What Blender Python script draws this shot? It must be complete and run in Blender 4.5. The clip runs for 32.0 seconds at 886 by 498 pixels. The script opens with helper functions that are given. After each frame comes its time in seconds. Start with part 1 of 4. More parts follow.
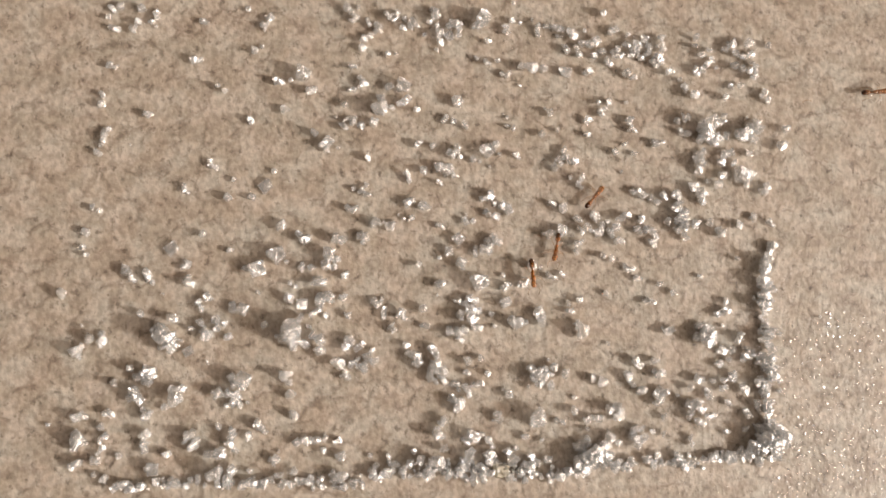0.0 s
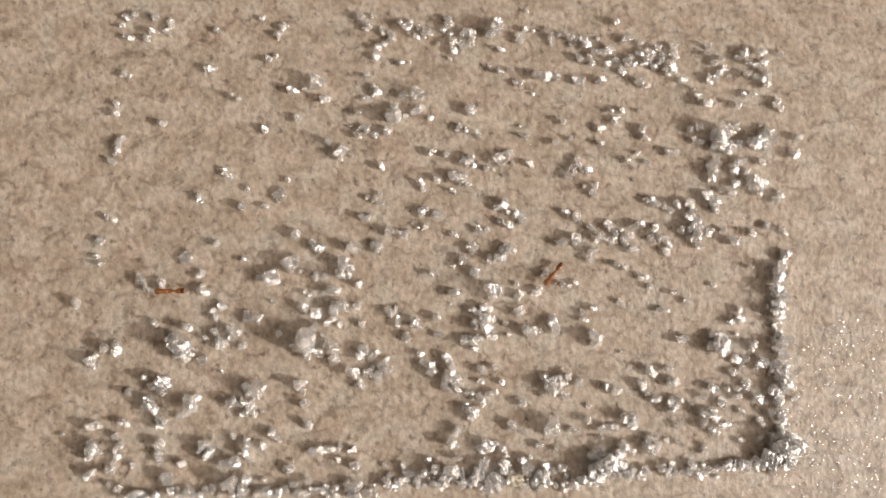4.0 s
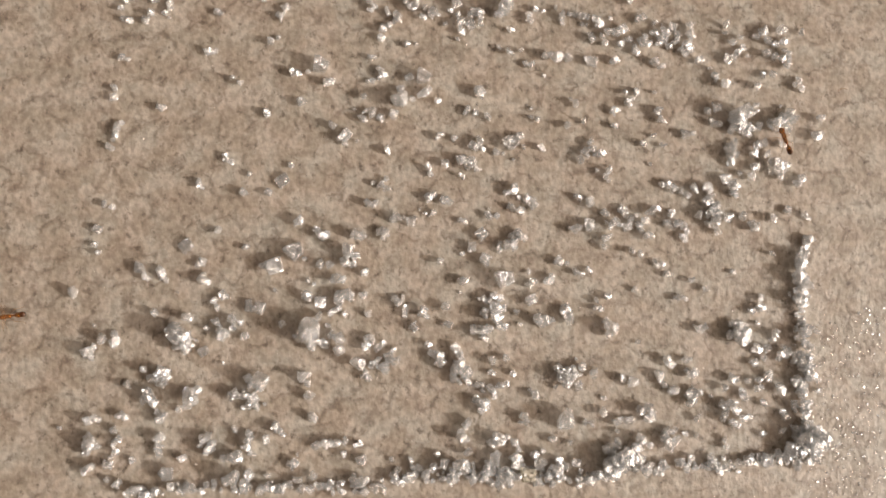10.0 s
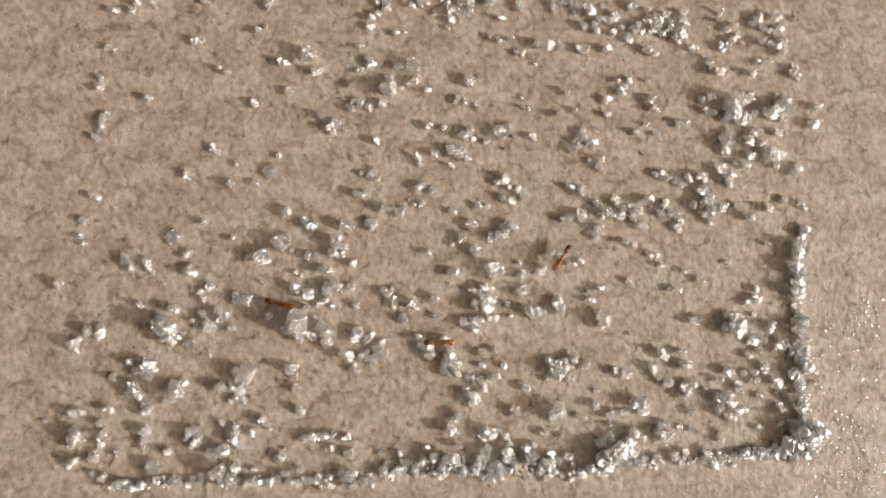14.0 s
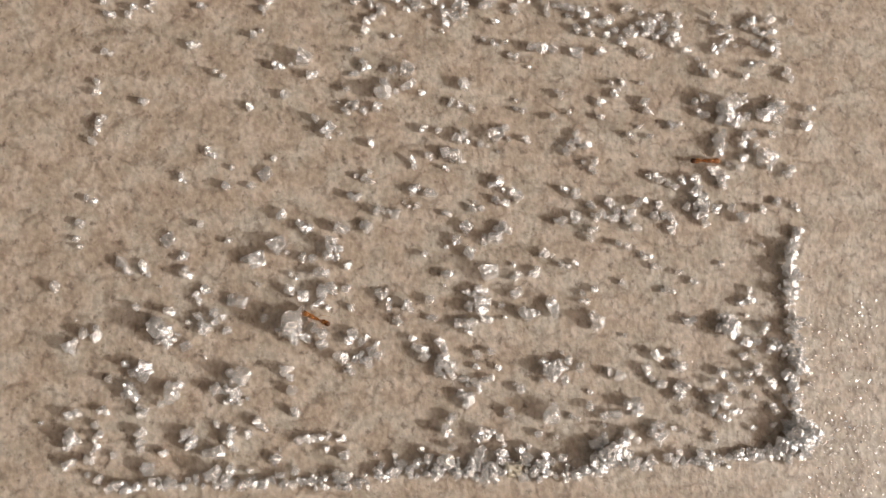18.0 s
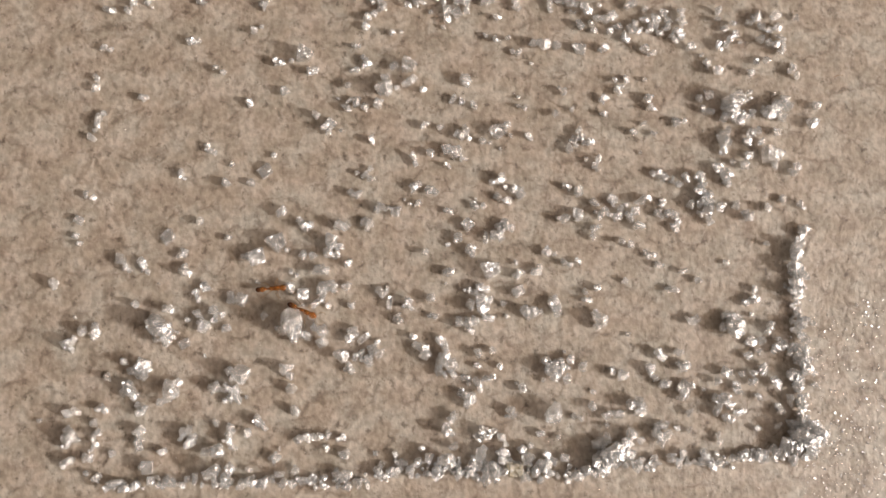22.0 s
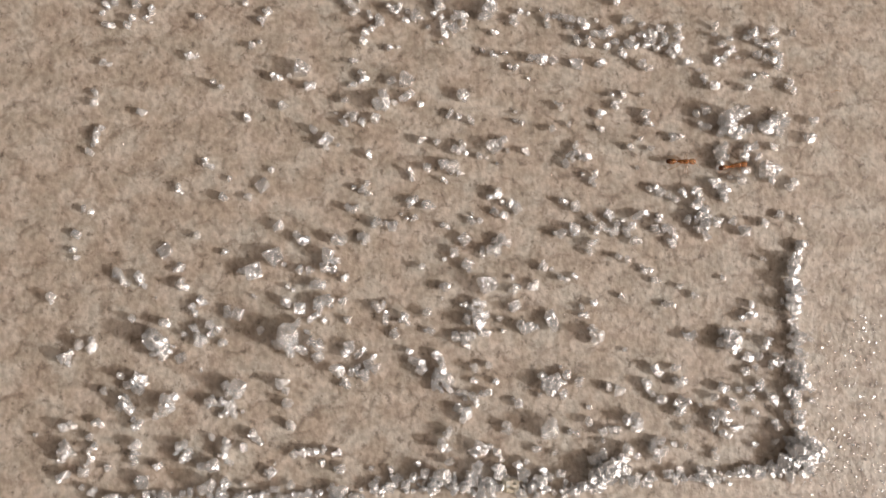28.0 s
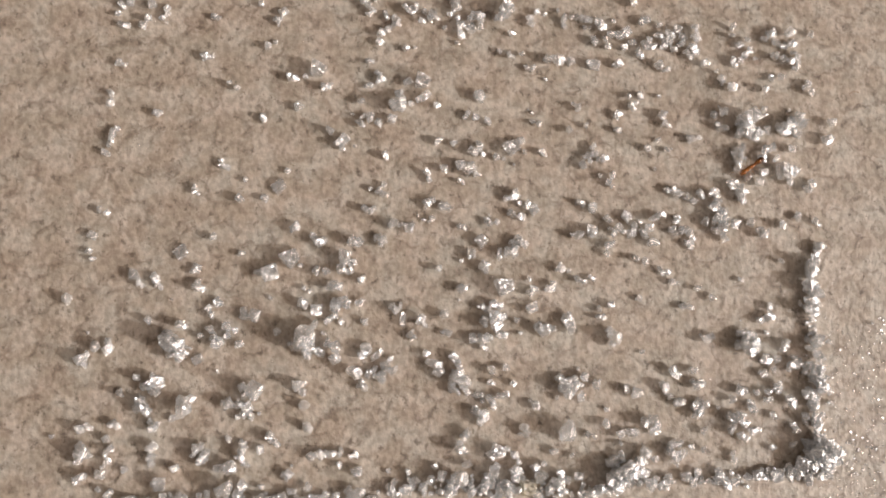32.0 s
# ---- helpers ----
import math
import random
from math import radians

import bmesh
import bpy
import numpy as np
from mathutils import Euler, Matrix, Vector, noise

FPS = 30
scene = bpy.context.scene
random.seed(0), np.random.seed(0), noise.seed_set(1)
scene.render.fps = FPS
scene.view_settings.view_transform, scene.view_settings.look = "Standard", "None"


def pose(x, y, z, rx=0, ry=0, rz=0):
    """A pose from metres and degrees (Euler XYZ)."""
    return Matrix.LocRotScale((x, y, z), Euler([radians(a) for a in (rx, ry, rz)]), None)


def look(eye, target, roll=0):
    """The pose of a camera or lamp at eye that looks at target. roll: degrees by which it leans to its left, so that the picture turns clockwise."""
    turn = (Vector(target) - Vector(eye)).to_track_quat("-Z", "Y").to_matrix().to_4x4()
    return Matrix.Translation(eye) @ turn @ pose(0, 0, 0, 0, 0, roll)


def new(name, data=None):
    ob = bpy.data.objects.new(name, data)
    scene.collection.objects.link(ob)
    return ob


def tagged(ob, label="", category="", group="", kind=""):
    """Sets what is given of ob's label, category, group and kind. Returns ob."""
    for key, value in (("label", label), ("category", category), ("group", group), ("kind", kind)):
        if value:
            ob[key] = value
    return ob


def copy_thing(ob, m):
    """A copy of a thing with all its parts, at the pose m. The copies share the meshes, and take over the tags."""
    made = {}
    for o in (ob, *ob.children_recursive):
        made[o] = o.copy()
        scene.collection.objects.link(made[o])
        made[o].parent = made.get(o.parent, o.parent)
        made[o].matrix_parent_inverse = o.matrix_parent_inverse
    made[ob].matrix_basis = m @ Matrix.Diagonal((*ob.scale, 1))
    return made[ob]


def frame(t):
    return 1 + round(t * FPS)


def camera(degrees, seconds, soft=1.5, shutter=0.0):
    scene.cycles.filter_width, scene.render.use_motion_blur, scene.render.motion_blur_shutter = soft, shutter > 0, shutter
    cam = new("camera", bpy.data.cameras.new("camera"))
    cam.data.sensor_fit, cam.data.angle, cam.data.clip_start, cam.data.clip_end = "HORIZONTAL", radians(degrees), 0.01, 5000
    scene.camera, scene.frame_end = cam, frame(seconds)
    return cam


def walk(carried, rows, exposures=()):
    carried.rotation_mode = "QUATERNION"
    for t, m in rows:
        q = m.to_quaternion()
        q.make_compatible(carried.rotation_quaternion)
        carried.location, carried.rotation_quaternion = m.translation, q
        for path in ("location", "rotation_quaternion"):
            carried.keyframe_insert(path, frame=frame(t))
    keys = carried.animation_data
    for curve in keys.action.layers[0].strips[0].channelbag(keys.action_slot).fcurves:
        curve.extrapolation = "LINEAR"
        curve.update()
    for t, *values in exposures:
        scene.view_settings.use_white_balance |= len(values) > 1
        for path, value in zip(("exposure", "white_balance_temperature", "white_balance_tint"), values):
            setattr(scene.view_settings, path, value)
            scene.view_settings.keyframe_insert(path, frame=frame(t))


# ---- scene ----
cam = camera(58, 32.0, soft=1.6)
walk(cam, [
    (0, pose(-0.004801, -0.005482, 0.054268, 5.7889, -5.0837, 0.0116)),
    (0.5, pose(-0.004884, -0.005606, 0.054500, 5.7884, -5.1848, 0.0975)),
    (1, pose(-0.004883, -0.006084, 0.054235, 6.0634, -5.0804, -0.1918)),
    (1.5, pose(-0.005144, -0.005480, 0.054169, 5.7730, -5.1214, -0.2219)),
    (2, pose(-0.005011, -0.005192, 0.054410, 5.8228, -5.1539, -0.1986)),
    (2.5, pose(-0.005001, -0.005446, 0.054424, 6.0466, -5.1454, -0.2758)),
    (3, pose(-0.005206, -0.005219, 0.054353, 5.9016, -5.1929, -0.2171)),
    (3.5, pose(-0.005725, -0.004914, 0.054305, 5.8512, -5.1362, 0.0151)),
    (5.5, pose(-0.005781, -0.005404, 0.054022, 6.1627, -4.9756, -0.1678)),
    (6, pose(-0.005627, -0.005317, 0.054052, 6.0532, -4.8447, -0.0286)),
    (6.5, pose(-0.005813, -0.005268, 0.054056, 6.1030, -4.9484, -0.0567)),
    (7, pose(-0.005473, -0.005420, 0.053974, 5.8831, -4.8564, -0.0519)),
    (7.5, pose(-0.005860, -0.005495, 0.053863, 6.0508, -4.9845, -0.1224)),
    (8, pose(-0.005766, -0.005282, 0.053360, 5.9822, -4.8076, -0.0485)),
    (8.5, pose(-0.005539, -0.005638, 0.053193, 6.1197, -4.6431, -0.1102)),
    (9, pose(-0.005775, -0.005506, 0.053016, 6.0325, -4.6386, -0.1131)),
    (9.5, pose(-0.005457, -0.005817, 0.052792, 6.1464, -4.4528, -0.2024)),
    (10, pose(-0.005424, -0.005921, 0.052274, 6.1946, -4.2822, -0.2208)),
    (10.5, pose(-0.005331, -0.005929, 0.051927, 6.1658, -4.0562, -0.2810)),
    (11, pose(-0.004671, -0.006329, 0.051662, 6.4172, -3.6840, -0.3398)),
    (11.5, pose(-0.004499, -0.006379, 0.051539, 6.6148, -3.4948, -0.4585)),
    (12, pose(-0.004485, -0.006003, 0.051691, 6.4544, -3.5636, -0.2408)),
    (12.5, pose(-0.004283, -0.006354, 0.051677, 6.4630, -3.5298, -0.1971)),
    (13, pose(-0.004322, -0.006226, 0.051674, 6.3059, -3.5605, -0.1461)),
    (13.5, pose(-0.004185, -0.006355, 0.051663, 6.3249, -3.6054, -0.1907)),
    (14, pose(-0.004162, -0.006623, 0.051548, 6.4136, -3.6655, -0.3181)),
    (14.5, pose(-0.004425, -0.006371, 0.051631, 6.2726, -3.6348, -0.2398)),
    (16.5, pose(-0.003919, -0.006769, 0.051912, 6.5410, -3.5762, -0.4764)),
    (17, pose(-0.004008, -0.006595, 0.051963, 6.6083, -3.6018, -0.3864)),
    (17.5, pose(-0.003873, -0.006838, 0.051895, 6.7343, -3.6310, -0.4390)),
    (18, pose(-0.003685, -0.006792, 0.051810, 6.7209, -3.5236, -0.4231)),
    (18.5, pose(-0.003855, -0.006707, 0.051628, 6.6523, -3.4824, -0.3819)),
    (19, pose(-0.003505, -0.006926, 0.051606, 6.7530, -3.3366, -0.3942)),
    (19.5, pose(-0.003452, -0.007040, 0.051625, 6.8489, -3.3160, -0.4334)),
    (20, pose(-0.003560, -0.007084, 0.051566, 6.9020, -3.2499, -0.3450)),
    (20.5, pose(-0.003599, -0.006967, 0.051477, 6.8170, -3.3700, -0.3670)),
    (21, pose(-0.003507, -0.007032, 0.051433, 6.8722, -3.3026, -0.3625)),
    (21.5, pose(-0.003444, -0.007201, 0.051188, 6.7797, -3.1428, -0.4231)),
    (22, pose(-0.003369, -0.006975, 0.051358, 6.8059, -3.1245, -0.2682)),
    (22.5, pose(-0.003230, -0.006871, 0.050810, 7.1594, -2.8473, -0.0975)),
    (23, pose(-0.003235, -0.006506, 0.050208, 6.8131, -2.8440, 0.0199)),
    (23.5, pose(-0.002834, -0.006934, 0.050140, 6.9571, -2.5885, -0.0908)),
    (24, pose(-0.002677, -0.007005, 0.050054, 7.0053, -2.5043, -0.0751)),
    (24.5, pose(-0.002424, -0.007279, 0.050097, 7.1240, -2.4208, -0.1447)),
    (25, pose(-0.002324, -0.007023, 0.050408, 6.9136, -2.4241, -0.1222)),
    (25.5, pose(-0.002216, -0.006961, 0.050747, 6.7675, -2.6537, -0.0389)),
    (27.5, pose(-0.002450, -0.006885, 0.051218, 7.5121, -2.6254, -0.1662)),
    (28, pose(-0.002911, -0.006455, 0.051481, 7.2668, -2.8779, -0.0900)),
    (28.5, pose(-0.002962, -0.006544, 0.051426, 7.3249, -2.8199, -0.0773)),
    (29, pose(-0.003364, -0.006424, 0.051379, 7.2724, -3.0031, -0.1649)),
    (29.5, pose(-0.003502, -0.006345, 0.051656, 7.2588, -3.0344, -0.1284)),
    (30, pose(-0.003739, -0.006219, 0.051831, 7.2550, -3.1043, -0.0946)),
    (30.5, pose(-0.003939, -0.006347, 0.051628, 7.3344, -3.1246, -0.0971)),
    (31, pose(-0.003789, -0.006461, 0.051535, 7.3491, -2.9933, -0.0855)),
    (31.5, pose(-0.004053, -0.006449, 0.051061, 7.2609, -2.9490, -0.1257)),
    (32, pose(-0.003997, -0.006305, 0.051243, 7.2291, -2.8922, -0.0119)),
], exposures=[(0, -0.44, 6460, 10), (3, -0.46, 6460, 10), (6, -0.52, 6440, 10), (13, -0.60, 6400, 10), (19, -0.60, 6340, 10), (25, -0.58, 6225, 11), (28, -0.58, 6155, 11), (32, -0.58, 6145, 11)])

# ---- light ----
world = bpy.data.worlds.new("sky")
scene.world = world
world.use_nodes = True
wn = world.node_tree.nodes
sky = wn.new("ShaderNodeTexSky")
sky.sky_type, sky.sun_disc = "NISHITA", False
SUN_UP, SUN_TURN = radians(26), radians(107)
sky.dust_density, sky.ozone_density = 6.0, 0.3
sky.sun_elevation, sky.sun_rotation = SUN_UP, SUN_TURN
haze = wn.new("ShaderNodeHueSaturation")
haze.inputs["Saturation"].default_value, haze.inputs["Value"].default_value = 0.2, 0.9
world.node_tree.links.new(sky.outputs["Color"], haze.inputs["Color"])
warm = wn.new("ShaderNodeMix")
warm.data_type, warm.blend_type = "RGBA", "MULTIPLY"
warm.inputs[0].default_value, warm.inputs[7].default_value = 1.0, (1.0, 0.80, 0.63, 1)
world.node_tree.links.new(haze.outputs["Color"], warm.inputs[6])
world.node_tree.links.new(warm.outputs[2], wn["Background"].inputs["Color"])
wn["Background"].inputs["Strength"].default_value = 0.158
sun = new("sun", bpy.data.lights.new("sun", "SUN"))
sun.data.energy, sun.data.angle, sun.data.color = 4.5, radians(5.0), (1.0, 0.97, 0.932)
to_sun = Vector((math.sin(SUN_TURN) * math.cos(SUN_UP), math.cos(SUN_TURN) * math.cos(SUN_UP), math.sin(SUN_UP)))
sun.matrix_basis = look(to_sun, (0, 0, 0))

MM = 0.001


# ---- materials ----
def shader(name):
    m = bpy.data.materials.new(name)
    m.use_nodes = True
    return m, m.node_tree.nodes, m.node_tree.links, m.node_tree.nodes["Principled BSDF"]


def laminate():
    """Matt beige laminate, mottled in pink, cream and grey-green, with fine dark flecks."""
    m, n, l, b = shader("laminate")
    co = n.new("ShaderNodeTexCoord").outputs["Object"]

    def noisy(scale, detail, rough, stretch=(1, 1, 1), shift=0.0):
        mp = n.new("ShaderNodeMapping")
        mp.inputs["Scale"].default_value, mp.inputs["Location"].default_value = stretch, (shift, shift, 0)
        t = n.new("ShaderNodeTexNoise")
        t.inputs["Scale"].default_value, t.inputs["Detail"].default_value = scale, detail
        t.inputs["Roughness"].default_value = rough
        l.new(co, mp.inputs["Vector"])
        l.new(mp.outputs["Vector"], t.inputs["Vector"])
        return t.outputs["Fac"]

    def ramp(fac, *stops):
        r = n.new("ShaderNodeValToRGB")
        e = r.color_ramp.elements
        e[0].position, e[0].color = stops[0][0], (*stops[0][1], 1)
        e[1].position, e[1].color = stops[-1][0], (*stops[-1][1], 1)
        for p, c in stops[1:-1]:
            e.new(p).color = (*c, 1)
        l.new(fac, r.inputs["Fac"])
        return r.outputs["Color"]

    def mixed(fac, a, c, how="MIX"):
        x = n.new("ShaderNodeMix")
        x.data_type, x.blend_type = "RGBA", how
        for k, v in ((0, fac), (6, a), (7, c)):
            if isinstance(v, float):
                x.inputs[k].default_value = v
            else:
                l.new(v, x.inputs[k])
        return x.outputs[2]

    large = ramp(noisy(200, 3, 0.6), (0.36, (0.42, 0.348, 0.28)), (0.5, (0.429, 0.359, 0.291)), (0.64, (0.415, 0.359, 0.295)))
    blot = ramp(noisy(480, 2, 0.55, shift=0.3), (0.36, (0.442, 0.352, 0.285)), (0.5, (0.435, 0.359, 0.289)), (0.62, (0.412, 0.363, 0.302)))
    base = mixed(0.5, large, blot)
    pale = ramp(noisy(560, 2, 0.5, shift=2.3), (0.38, (0.9, 0.89, 0.865)), (0.49, (0.98, 0.98, 0.975)), (0.57, (1.12, 1.17, 1.21)))
    base = mixed(1.0, base, pale, "MULTIPLY")
    # thin broken veins between the patches, and scattered dark specks
    vein = n.new("ShaderNodeTexVoronoi")
    vein.feature, vein.inputs["Scale"].default_value = "DISTANCE_TO_EDGE", 520
    warp = n.new("ShaderNodeVectorMath")
    warp.operation = "MULTIPLY_ADD"
    warp.inputs[1].default_value = (0.0016, 0.0016, 0.0016)
    blur = n.new("ShaderNodeTexNoise")
    blur.inputs["Scale"].default_value, blur.inputs["Detail"].default_value = 900, 4
    l.new(co, blur.inputs["Vector"])
    l.new(blur.outputs["Color"], warp.inputs[0])
    l.new(co, warp.inputs[2])
    l.new(warp.outputs[0], vein.inputs["Vector"])
    line = ramp(vein.outputs["Distance"], (0.0, (0.56, 0.52, 0.49)), (0.05, (0.78, 0.75, 0.73)), (0.1, (1, 1, 1)))
    broken = ramp(noisy(700, 3, 0.6, shift=4.4), (0.46, (0, 0, 0)), (0.58, (0.9, 0.9, 0.9)))
    base = mixed(broken, base, mixed(1.0, base, line, "MULTIPLY"))
    fleck = ramp(noisy(1600, 3, 0.65, (1.1, 0.9, 1), 0.7), (0.32, (0.42, 0.38, 0.35)), (0.42, (1, 1, 1)), (0.7, (1.04, 1.03, 1.02)))
    base = mixed(0.85, base, fleck, "MULTIPLY")
    grain = ramp(noisy(2300, 1, 0.5, (1.15, 0.9, 1), 3.1), (0.36, (0.8, 0.785, 0.76)), (0.64, (1.18, 1.19, 1.19)))
    base = mixed(0.9, base, grain, "MULTIPLY")
    l.new(base, b.inputs["Base Color"])
    b.inputs["Roughness"].default_value, b.inputs["Specular IOR Level"].default_value = 0.55, 0.9
    bump = n.new("ShaderNodeBump")
    bump.inputs["Strength"].default_value, bump.inputs["Distance"].default_value = 1.0, 0.000058
    l.new(noisy(2600, 2, 0.5, (1.1, 0.9, 1), 5.0), bump.inputs["Height"])
    l.new(bump.outputs["Normal"], b.inputs["Normal"])
    return m


def sugar(name, island, clear=(0.0, 0.4), tint=(0.98, 0.98, 0.97), thin=0.7, gleam=0.125, rough=0.23, lean=1.05, cells=6200, milk=0.2):
    """Clear to milky crystal, broken into many small facets; each crystal differs a little."""
    m, n, l, b = shader(name)
    geo = n.new("ShaderNodeNewGeometry")
    rnd = geo.outputs["Random Per Island"] if island else n.new("ShaderNodeObjectInfo").outputs["Random"]
    r = n.new("ShaderNodeMapRange")
    r.inputs["To Min"].default_value, r.inputs["To Max"].default_value = clear
    l.new(rnd, r.inputs["Value"])
    l.new(r.outputs["Result"], b.inputs["Transmission Weight"])
    b.inputs["Base Color"].default_value = (*tint, 1)
    b.inputs["Roughness"].default_value, b.inputs["IOR"].default_value = 0.075, 1.54

    def facets(scale, shift, dome=0.0):
        """A normal broken into small facets, each leaning its own way and domed a little."""
        at = n.new("ShaderNodeVectorMath")
        at.inputs[1].default_value = (shift, shift, shift)
        l.new(geo.outputs["Position"], at.inputs[0])
        v = n.new("ShaderNodeTexVoronoi")
        v.inputs["Scale"].default_value = scale
        l.new(at.outputs[0], v.inputs["Vector"])
        off, out, arch = n.new("ShaderNodeVectorMath"), n.new("ShaderNodeVectorMath"), n.new("ShaderNodeVectorMath")
        off.operation, out.operation, arch.operation = "MULTIPLY_ADD", "SUBTRACT", "MULTIPLY_ADD"
        off.inputs[1].default_value, off.inputs[2].default_value = (lean,) * 3, (-lean / 2,) * 3
        l.new(v.outputs["Color"], off.inputs[0])
        l.new(at.outputs[0], out.inputs[0])
        l.new(v.outputs["Position"], out.inputs[1])
        arch.inputs[1].default_value = (dome * scale,) * 3
        l.new(out.outputs[0], arch.inputs[0])
        l.new(off.outputs[0], arch.inputs[2])
        add, one = n.new("ShaderNodeVectorMath"), n.new("ShaderNodeVectorMath")
        one.operation = "NORMALIZE"
        l.new(geo.outputs["Normal"], add.inputs[0])
        l.new(arch.outputs[0], add.inputs[1])
        l.new(add.outputs[0], one.inputs[0])
        return one.outputs[0]

    # the clear body, with light that comes through from the far side
    l.new(facets(cells * 0.8, 0.0), b.inputs["Normal"])
    glow, lit = n.new("ShaderNodeBsdfTranslucent"), n.new("ShaderNodeMixShader")
    glow.inputs["Color"].default_value = (*tint, 1)
    l.new(facets(cells * 0.9, 0.021), glow.inputs["Normal"])
    lit.inputs["Fac"].default_value = milk
    l.new(b.outputs[0], lit.inputs[1])
    l.new(glow.outputs[0], lit.inputs[2])
    see, mix = n.new("ShaderNodeBsdfTransparent"), n.new("ShaderNodeMixShader")
    mix.inputs["Fac"].default_value = thin
    l.new(lit.outputs[0], mix.inputs[1])
    l.new(see.outputs[0], mix.inputs[2])
    body = mix.outputs[0]
    # light thrown back from the outer and the inner faces
    for k, (size, dome) in enumerate(((0.34, 0.6), (0.5, 0.6), (0.72, 0.6), (1.0, 0.5))):
        gloss, shine = n.new("ShaderNodeBsdfGlossy"), n.new("ShaderNodeMixShader")
        gloss.inputs["Roughness"].default_value = rough * (1.1 - 0.06 * k)
        gloss.inputs["Color"].default_value = (1, 1, 1, 1)
        l.new(facets(cells * size, 0.013 * k + 0.004, dome), gloss.inputs["Normal"])
        shine.inputs["Fac"].default_value = gleam
        l.new(body, shine.inputs[1])
        l.new(gloss.outputs[0], shine.inputs[2])
        body = shine.outputs[0]
    l.new(body, n["Material Output"].inputs["Surface"])
    return m


def chitin(name, colour, rough=0.28, glow=0.35, thin=0.26):
    """Shiny, slightly see-through insect skin with a faint mottling."""
    m, n, l, b = shader(name)
    t = n.new("ShaderNodeTexNoise")
    t.inputs["Scale"].default_value, t.inputs["Detail"].default_value = 6000, 3
    l.new(n.new("ShaderNodeTexCoord").outputs["Object"], t.inputs["Vector"])
    r = n.new("ShaderNodeValToRGB")
    r.color_ramp.elements[0].position, r.color_ramp.elements[0].color = 0.3, (*[c * 0.6 for c in colour], 1)
    r.color_ramp.elements[1].position, r.color_ramp.elements[1].color = 0.7, (*[c * 1.2 for c in colour], 1)
    l.new(t.outputs["Fac"], r.inputs["Fac"])
    l.new(r.outputs["Color"], b.inputs["Base Color"])
    b.inputs["Roughness"].default_value = rough
    b.inputs["Transmission Weight"].default_value = glow
    see, mix = n.new("ShaderNodeBsdfTransparent"), n.new("ShaderNodeMixShader")
    mix.inputs["Fac"].default_value = thin
    l.new(b.outputs[0], mix.inputs[1])
    l.new(see.outputs[0], mix.inputs[2])
    l.new(mix.outputs[0], n["Material Output"].inputs["Surface"])
    return m


COUNTER = laminate()
CRYSTAL = sugar("sugar", False)
# less see-through than the faces, to imitate bright highlights along crystal edges
EDGES = sugar("sugar_edges", False, (0.0, 0.3), thin=0.6, gleam=0.13, rough=0.22, lean=1.05)
GLASSY = sugar("sugar_glassy", False, (0.3, 0.8), thin=0.8, gleam=0.1, rough=0.2, lean=0.9)
CRYSTALS = sugar("sugar_fine", True)
HEAPED = sugar("sugar_heaped", True, (0.0, 0.1), thin=0.72, gleam=0.15, rough=0.26, lean=0.95, cells=5600, milk=0.3)
DUST = sugar("sugar_powder", True, (0.0, 0.3), thin=0.7, gleam=0.14, rough=0.26)
YELLOW = sugar("sugar_yellow", False, (0.2, 0.3), (0.95, 0.85, 0.62), thin=0.4, gleam=0.06)
AMBER = chitin("amber_skin", (0.42, 0.14, 0.013), 0.25, 0.35)
DARK = chitin("dark_skin", (0.085, 0.03, 0.01), 0.2, 0.05, 0.03)
LEG = chitin("leg_skin", (0.62, 0.33, 0.13), 0.3, 0.7, 0.45)


def part(name, bm, material, parent=None, label=""):
    me = bpy.data.meshes.new(name)
    bm.to_mesh(me)
    bm.free()
    me.materials.append(material)
    ob = new(name, me)
    ob.parent = parent
    return tagged(ob, label)


# ---- counter ----
bm = bmesh.new()
bmesh.ops.create_cube(bm, size=1, matrix=Matrix.Translation((0, 0, -0.0095)) @ Matrix.Diagonal((1.2, 0.8, 0.019, 1)))
bmesh.ops.bevel(bm, geom=[e for e in bm.edges], offset=0.002, segments=2, affect="EDGES")
counter = part("counter", bm, COUNTER)
tagged(counter, "matt beige laminate counter top, mottled pink and grey", "counter", kind="structure")


# ---- sugar ----
def cut_box(rng, sx, sy, sz, tilt=0.0, wear=0.0):
    """A crystal: a slanted box with uneven cut and chipped corners, resting on its lowest point."""
    lean, taper = rng.uniform(-0.22, 0.22), rng.uniform(-0.25, 0.25) * (wear > 0)
    pts = []
    for cx in (-1, 1):
        for cy in (-1, 1):
            for cz in (-1, 1):
                corner = Vector((cx, cy, cz)) * (1 - wear * rng.random() ** 2)
                for axis in range(3):
                    p = corner.copy()
                    p[axis] -= corner[axis] * rng.choice((0.15, 0.4, 0.65, 0.9))
                    p.x, p.y = (p.x + lean * p.z) * (1 + taper * p.y), p.y * (1 - taper * p.x)
                    pts.append(Vector((p.x * sx / 2, p.y * sy / 2, p.z * sz / 2)))
    turn = Euler((rng.uniform(-tilt, tilt), rng.uniform(-tilt, tilt), rng.uniform(0, 6) if wear > 0.4 else 0)).to_matrix()
    pts = [turn @ p for p in pts]
    low = min(p.z for p in pts)
    return [p - Vector((0, 0, low)) for p in pts]


